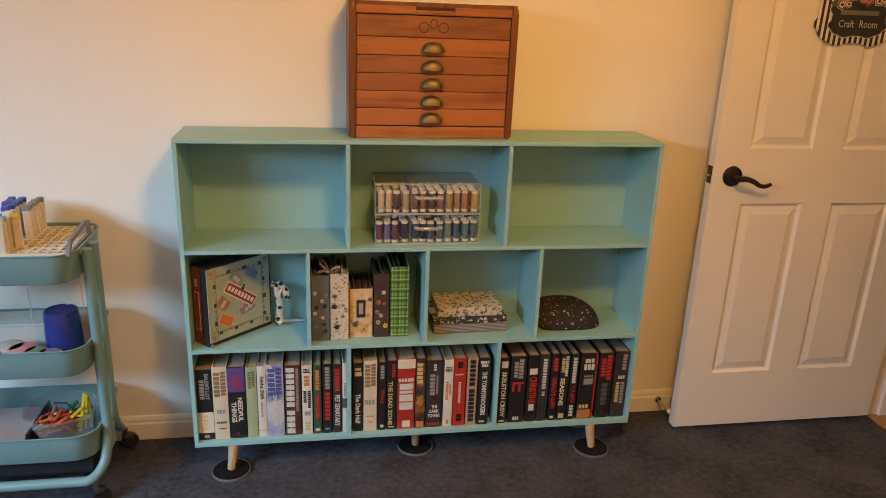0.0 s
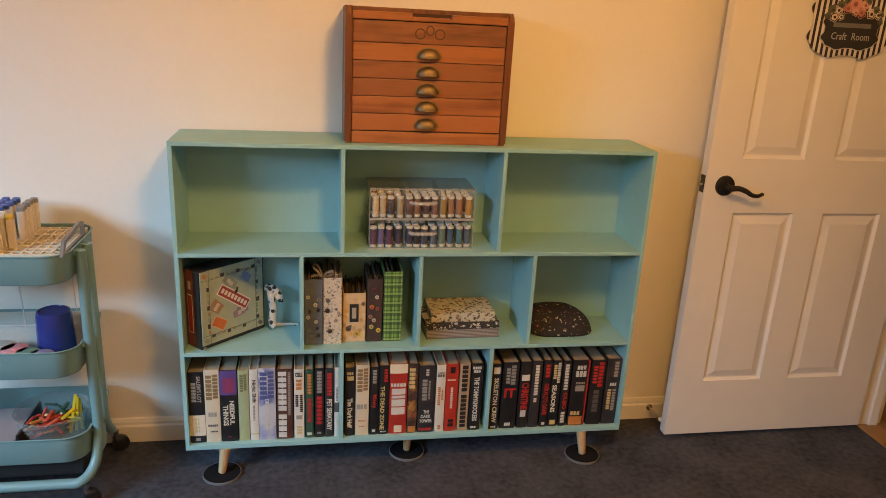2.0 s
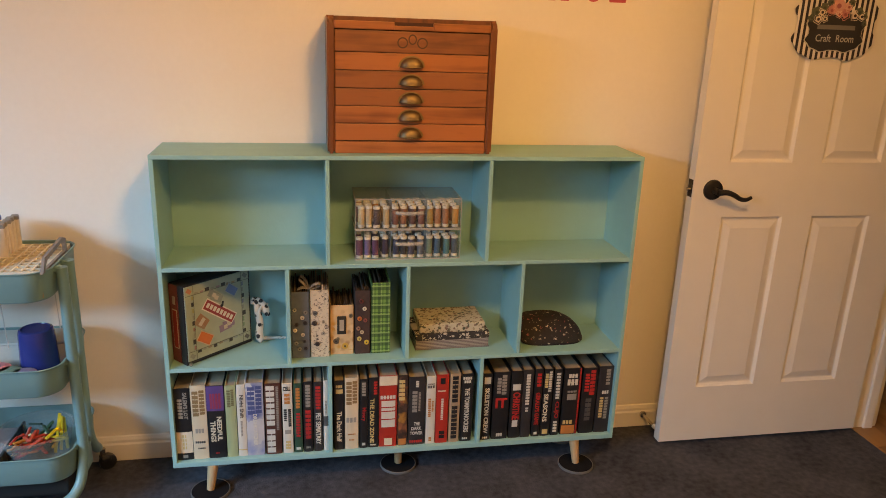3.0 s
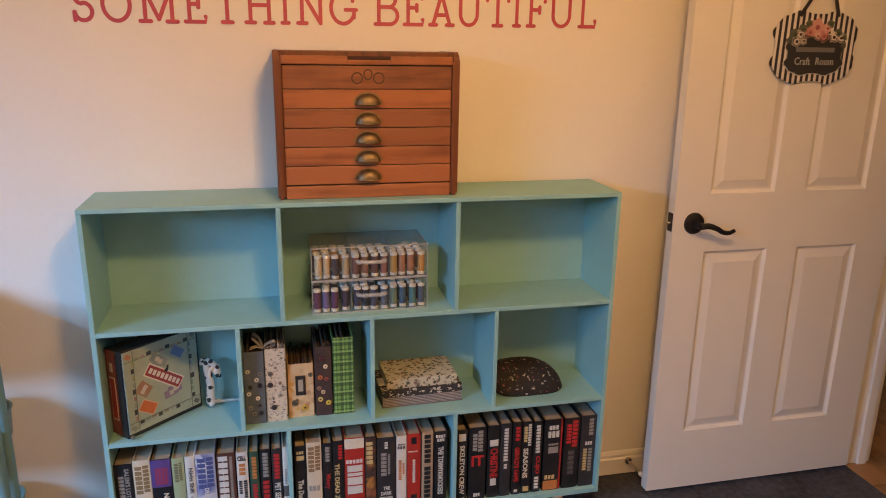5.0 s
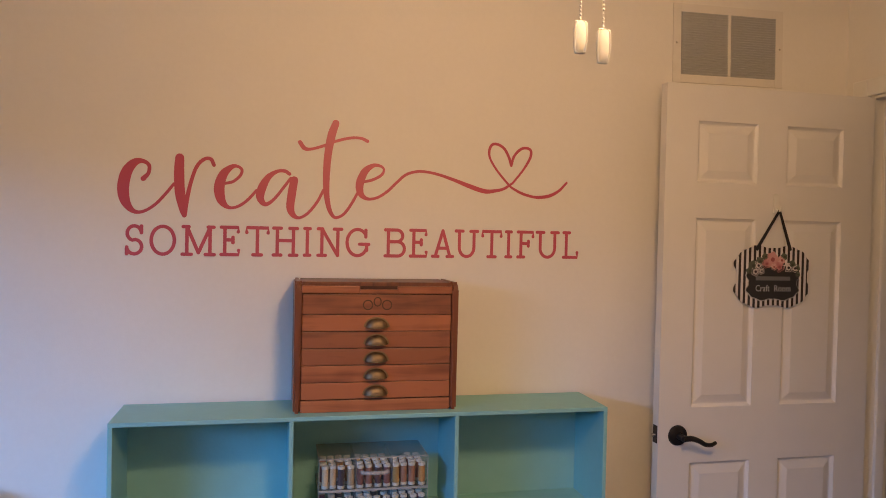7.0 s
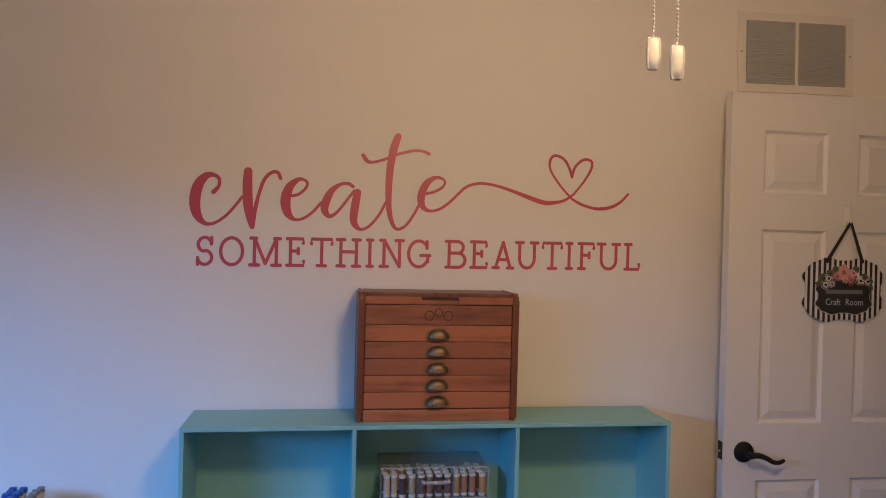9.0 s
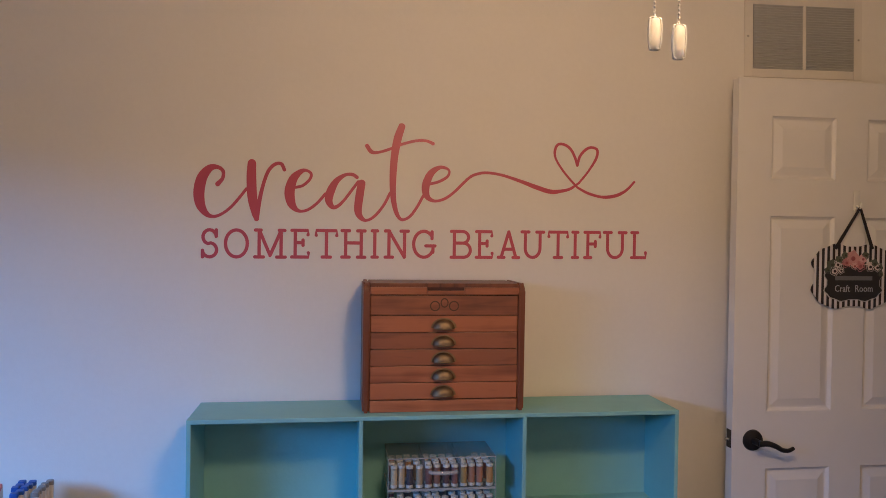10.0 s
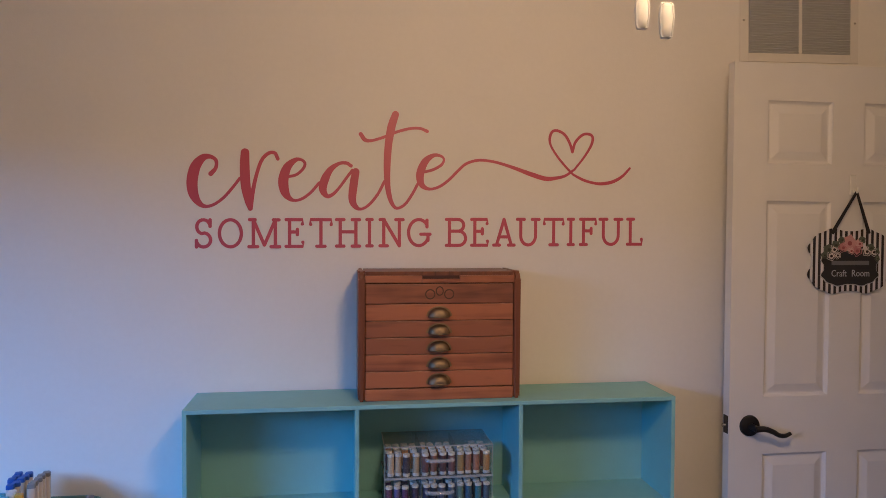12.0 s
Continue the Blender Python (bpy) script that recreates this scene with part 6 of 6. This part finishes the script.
part("black_liner", boxed(TX0 + 0.03, TX1 - 0.02, -0.315, -0.07, 0.092, 0.146, 0.006), M_BLACK, cart, "black tray under the lowest basket")

# marker rack in the top tray
rack = thing("marker_rack", "white plastic grid rack for markers with a grey end handle", "pen rack")
RX0, RX1, RY0, RY1, RZ = -0.662, -0.260, -0.322, -0.078, 0.752
nx, ny = 17, 10
M_IVORY = mat("ivory_plastic", (0.68, 0.60, 0.48), 0.5)
for i in range(nx + 1):
    x = RX0 + (RX1 - RX0) * i / nx
    part("bar", boxed(x - 0.0022, x + 0.0022, RY0, RY1, RZ - 0.008, RZ + 0.004), M_IVORY, rack)
for j in range(ny + 1):
    y = RY0 + (RY1 - RY0) * j / ny
    part("bar", boxed(RX0, RX1, y - 0.0022, y + 0.0022, RZ - 0.0078, RZ + 0.0042), M_IVORY, rack)
# base coloured darker than the rack, painting the shade below the grid holes
part("tub", boxed(RX0, RX1, RY0, RY1, 0.6825, 0.705, 0.003), flat(0.30, 0.24, 0.17), rack, "rack base with the shade under the grid put into its colour")
bm = bmesh.new()
o = [(-0.338, 0.752), (-0.310, 0.788), (-0.165, 0.800), (-0.138, 0.790), (-0.134, 0.752)]
i_ = [(-0.318, 0.758), (-0.298, 0.777), (-0.176, 0.788), (-0.152, 0.780), (-0.150, 0.758)]
vs = [[bm.verts.new((x, y, z)) for y, z in p] for x in (-0.257, -0.249) for p in (o, i_)]
for k in range(5):
    j = (k + 1) % 5
    bm.faces.new((vs[0][k], vs[0][j], vs[1][j], vs[1][k]))
    bm.faces.new((vs[2][k], vs[2][j], vs[3][j], vs[3][k]))
    bm.faces.new((vs[0][k], vs[0][j], vs[2][j], vs[2][k]))
    bm.faces.new((vs[1][k], vs[1][j], vs[3][j], vs[3][k]))
part("handle", bm, flat(0.20, 0.18, 0.17), rack, "grey plastic loop handle")


def marker_bm(cap):
    bm = bmesh.new()
    if cap:
        loft(bm, [[(x, y, z) for x, y in rounded_rect(-w * 1.12, w * 1.12, -0.0090, 0.0090, 0.003, 3)] for z, w in ((0.1105, 0.0089), (0.1170, 0.0088), (0.1192, 0.0082), (0.1200, 0.0070))], True, True)
    else:
        loft(bm, [[(x, y, z) for x, y in rounded_rect(-0.0100, 0.0100, -0.0092, 0.0092, 0.003, 3)] for z in (0.0, 0.1102)], True, True)
    return bm


m_body = finish("body", marker_bm(False), flat(0.66, 0.60, 0.52), True)
m_cap = finish("cap", marker_bm(True), flat(0.66, 0.60, 0.52), True)
CAPS_ = {"white": (0.66, 0.62, 0.55), "sky blue": (0.10, 0.34, 0.48), "yellow": (0.62, 0.34, 0.04), "grey": (0.22, 0.21, 0.20), "blue": (0.03, 0.09, 0.36), "pink": (0.60, 0.20, 0.17)}
pitch_x, pitch_y = (RX1 - RX0) / nx, (RY1 - RY0) / ny
for tone, col, rows in (("grey", 11.5, (9.5, 8.5, 7.5, 6.5, 5.5)), ("yellow", 11.5, (2.5,)), ("white", 10.5, (2.5, 3.5)), ("blue", 9.5, (9.5, 8.5, 7.5, 6.5, 5.5)), ("blue", 8.5, (9.5, 8.5, 7.5)), ("sky blue", 9.5, (2.5, 1.5)), ("sky blue", 10.5, (1.5,)), ("white", 10.5, (0.5,)), ("white", 9.5, (0.5,)), ("pink", 6.5, (8.5, 7.5, 6.5)), ("blue", 6.5, (3.5, 2.5, 1.5))):
    for r in rows:
        mk = thing("marker", f"white art marker with a {tone} cap end", "marker", pose(RX0 + pitch_x * col, RY0 + pitch_y * r, 0.7056, random.uniform(-2, 2), random.uniform(-2, 2), 12), "art markers in the rack")
        mk.matrix_basis = mk.matrix_basis @ Matrix.Diagonal((1, 1, 1.16, 1))
        for nm, me in (("body", m_body), ("cap", m_cap)):
            ob = new(nm, me)
            ob.parent = mk
            if nm == "cap":
                ob.material_slots[0].link = "OBJECT"
                ob.material_slots[0].material = flat(*CAPS_[tone])

# middle tray
Z2 = RIMS[1] - 0.0745
cup = thing("tumbler", "dark blue plastic tumbler standing upside down", "cup", pose(-0.341, -0.180, Z2) @ Matrix.Diagonal((1.11, 1.11, 1.13, 1)))
part("body", lathe(bmesh.new(), [(0.0445, 0.0), (0.0465, 0.0), (0.0465, 0.006), (0.0455, 0.009), (0.0415, 0.104), (0.039, 0.1115), (0.034, 0.1135), (0.033, 0.1115), (0, 0.1115), (0, 0.109), (0.036, 0.109), (0.0395, 0.103), (0.0435, 0.009), (0.0445, 0.0)], 40), mat("blue_plastic", (0.012, 0.028, 0.16), 0.18, var=0.05), cup, "", True)
crate = thing("storage_box", "pale grey cardboard box in the cart tray", "box", pose(0, 0, Z2))
part("body", boxed(-0.650, -0.272, -0.160, -0.062, 0.0, 0.070, 0.004), flat(0.46, 0.42, 0.37, 0.8), crate)
part("lid", boxed(-0.652, -0.270, -0.162, -0.060, 0.070, 0.076, 0.003), flat(0.50, 0.47, 0.42, 0.8), crate)
for x, y, r, c, nm in ((-0.425, -0.255, 0.036, (0.60, 0.22, 0.24), "pink"), (-0.465, -0.235, 0.038, (0.40, 0.37, 0.34), "cream"), (-0.385, -0.275, 0.030, (0.12, 0.22, 0.17), "green"), (-0.345, -0.292, 0.032, (0.22, 0.20, 0.32), "violet"), (-0.51, -0.27, 0.036, (0.30, 0.34, 0.5), "blue")):
    d = thing("washi_roll", f"round {nm} craft tin lying in the tray", "tin", pose(x, y, Z2), "craft tins in the middle tray")
    part("body", lathe(bmesh.new(), [(0, 0), (r, 0), (r + 0.001, 0.002), (r, 0.046), (r - 0.003, 0.048), (0, 0.048)], 28), flat(*c), d, "", True)
for x, y in ((-0.415, -0.200), (-0.320, -0.07)):
    cord = thing("cord", "thin pale cord hanging from the upper tray", "cord")
    part("strand", tube(bmesh.new(), [(x, y, RIMS[0] - 0.0795), (x + 0.003, y, 0.6), (x + 0.006, y, Z2 + 0.0775)], 0.0014, 6, 5), flat(0.6, 0.57, 0.52), cord)

# bottom tray
Z3 = RIMS[2] - 0.0745
bowl = thing("bowl", "clear plastic bowl filled with coloured pens and clips", "bowl", pose(-0.365, -0.212, Z3))
part("shell", lathe(bmesh.new(), [(0, 0), (0.072, 0), (0.080, 0.004), (0.0950, 0.091), (0.0995, 0.095), (0.0985, 0.0985), (0.0935, 0.094), (0.0785, 0.006), (0, 0.003)], 44), glass_mat("frosted_plastic", (0.88, 0.90, 0.91), 0.2, 0.08), bowl, "", True)
for o in bowl.children:
    o.visible_shadow = False
rnd = random.Random(11)
PENS = (("red", (0.50, 0.04, 0.025)), ("red", (0.55, 0.07, 0.04)), ("yellow", (0.62, 0.42, 0.03)), ("green", (0.02, 0.08, 0.05)), ("dark green", (0.015, 0.05, 0.04)), ("orange", (0.58, 0.22, 0.05)), ("cream", (0.6, 0.5, 0.3)))
for i in range(60):
    ang, rad = rnd.uniform(0, 2 * math.pi), rnd.uniform(0, 0.036)
    name_, c = PENS[(0, 1, 0, 1, 5, 0, 6, 3, 4, 3, 2, 1)[i % 12]]
    if name_ in ("green", "dark green"):
        px, py = 0.02 + rnd.uniform(-0.04, 0.03), 0.026 + rnd.uniform(-0.016, 0.02)
    elif name_ == "yellow":
        px, py = 0.050 + rnd.uniform(-0.008, 0.006), rnd.uniform(-0.02, 0.02)
    else:
        px, py = rnd.uniform(-0.046, 0.026), rnd.uniform(-0.045, 0.01)
    c1 = thing("craft_clip", f"{name_} plastic craft clip in the bowl", "clip", pose(-0.365 + 1.05 * px, -0.212 + 1.05 * py, Z3 + 0.032 + 0.0009 * i, rnd.uniform(50, 110), rnd.uniform(-30, 30), rnd.uniform(0, 180)), "craft clips in the bowl")
    ln_ = rnd.uniform(0.019, 0.028)
    part("body", boxed(-0.0045, 0.0045, -0.003, 0.003, -ln_, ln_, 0.0015, 1), flat(*c, 0.35), c1)
for k in range(3):
    st = thing("craft_stick", "yellow plastic stick standing in the bowl", "stick", pose(-0.312 + 0.009 * k, -0.206 + 0.006 * k, Z3 + 0.070, rnd.uniform(-8, 8), rnd.uniform(-6, 12), 0), "yellow sticks in the bowl")
    part("body", boxed(-0.0042, 0.0042, -0.002, 0.002, -0.06, 0.064 - 0.008 * k, 0.001, 1), flat(0.64, 0.46, 0.04, 0.35), st)
pk = thing("paper_pad", "pale pink paper pad lying in the lowest tray", "paper pad", pose(0, 0, Z3))
part("body", boxed(-0.64, -0.440, -0.320, -0.12, 0, 0.046, 0.002), flat(0.30, 0.27, 0.26, 0.7), pk)
part("cover", boxed(-0.641, -0.439, -0.321, -0.119, 0.046, 0.048), flat(0.30, 0.23, 0.23, 0.6), pk)
cse = thing("tool_case", "black zipped case beside the bowl", "case", pose(0, 0, Z3))
part("body", boxed(-0.432, -0.424, -0.31, -0.12, 0, 0.07, 0.003), M_BLACK, cse)

# ---------------------------------------------------------------- hall things
shoe = thing("shoe", "dark shoe with a pale sole lying on the hall floor", "shoe", pose(2.865, 0.045, 0.0004, 0, 0, 35))
bm = bmesh.new()
loft(bm, [[(x * k, y * k, z) for x, y in rounded_rect(-0.125, 0.125, -0.042, 0.042, 0.040, 6)] for z, k in ((0.016, 1.0), (0.035, 0.98), (0.055, 0.80), (0.066, 0.5))], True, True)
part("upper", bm, flat(0.02, 0.02, 0.022, 0.6), shoe, "", True)
bm = bmesh.new()
loft(bm, [[(x * k, y * k, z) for x, y in rounded_rect(-0.13, 0.13, -0.045, 0.045, 0.042, 6)] for z, k in ((0.0, 0.97), (0.008, 1.0), (0.016, 0.99))], True, True)
part("sole", bm, flat(0.5, 0.48, 0.45), shoe, "pale rubber sole", True)
# added thin slab that makes a dark patch on the hall floor
solid("hall_mat", boxed(3.22, 3.95, 0.45, 0.92, 0.0005, 0.010, 0.004), mat("brown_slab", (0.05, 0.035, 0.03), 0.95, var=0.3, scale=60, bump=0.6, bump_scale=300), "thin dark brown slab on the hall floor", "mat", kind="")
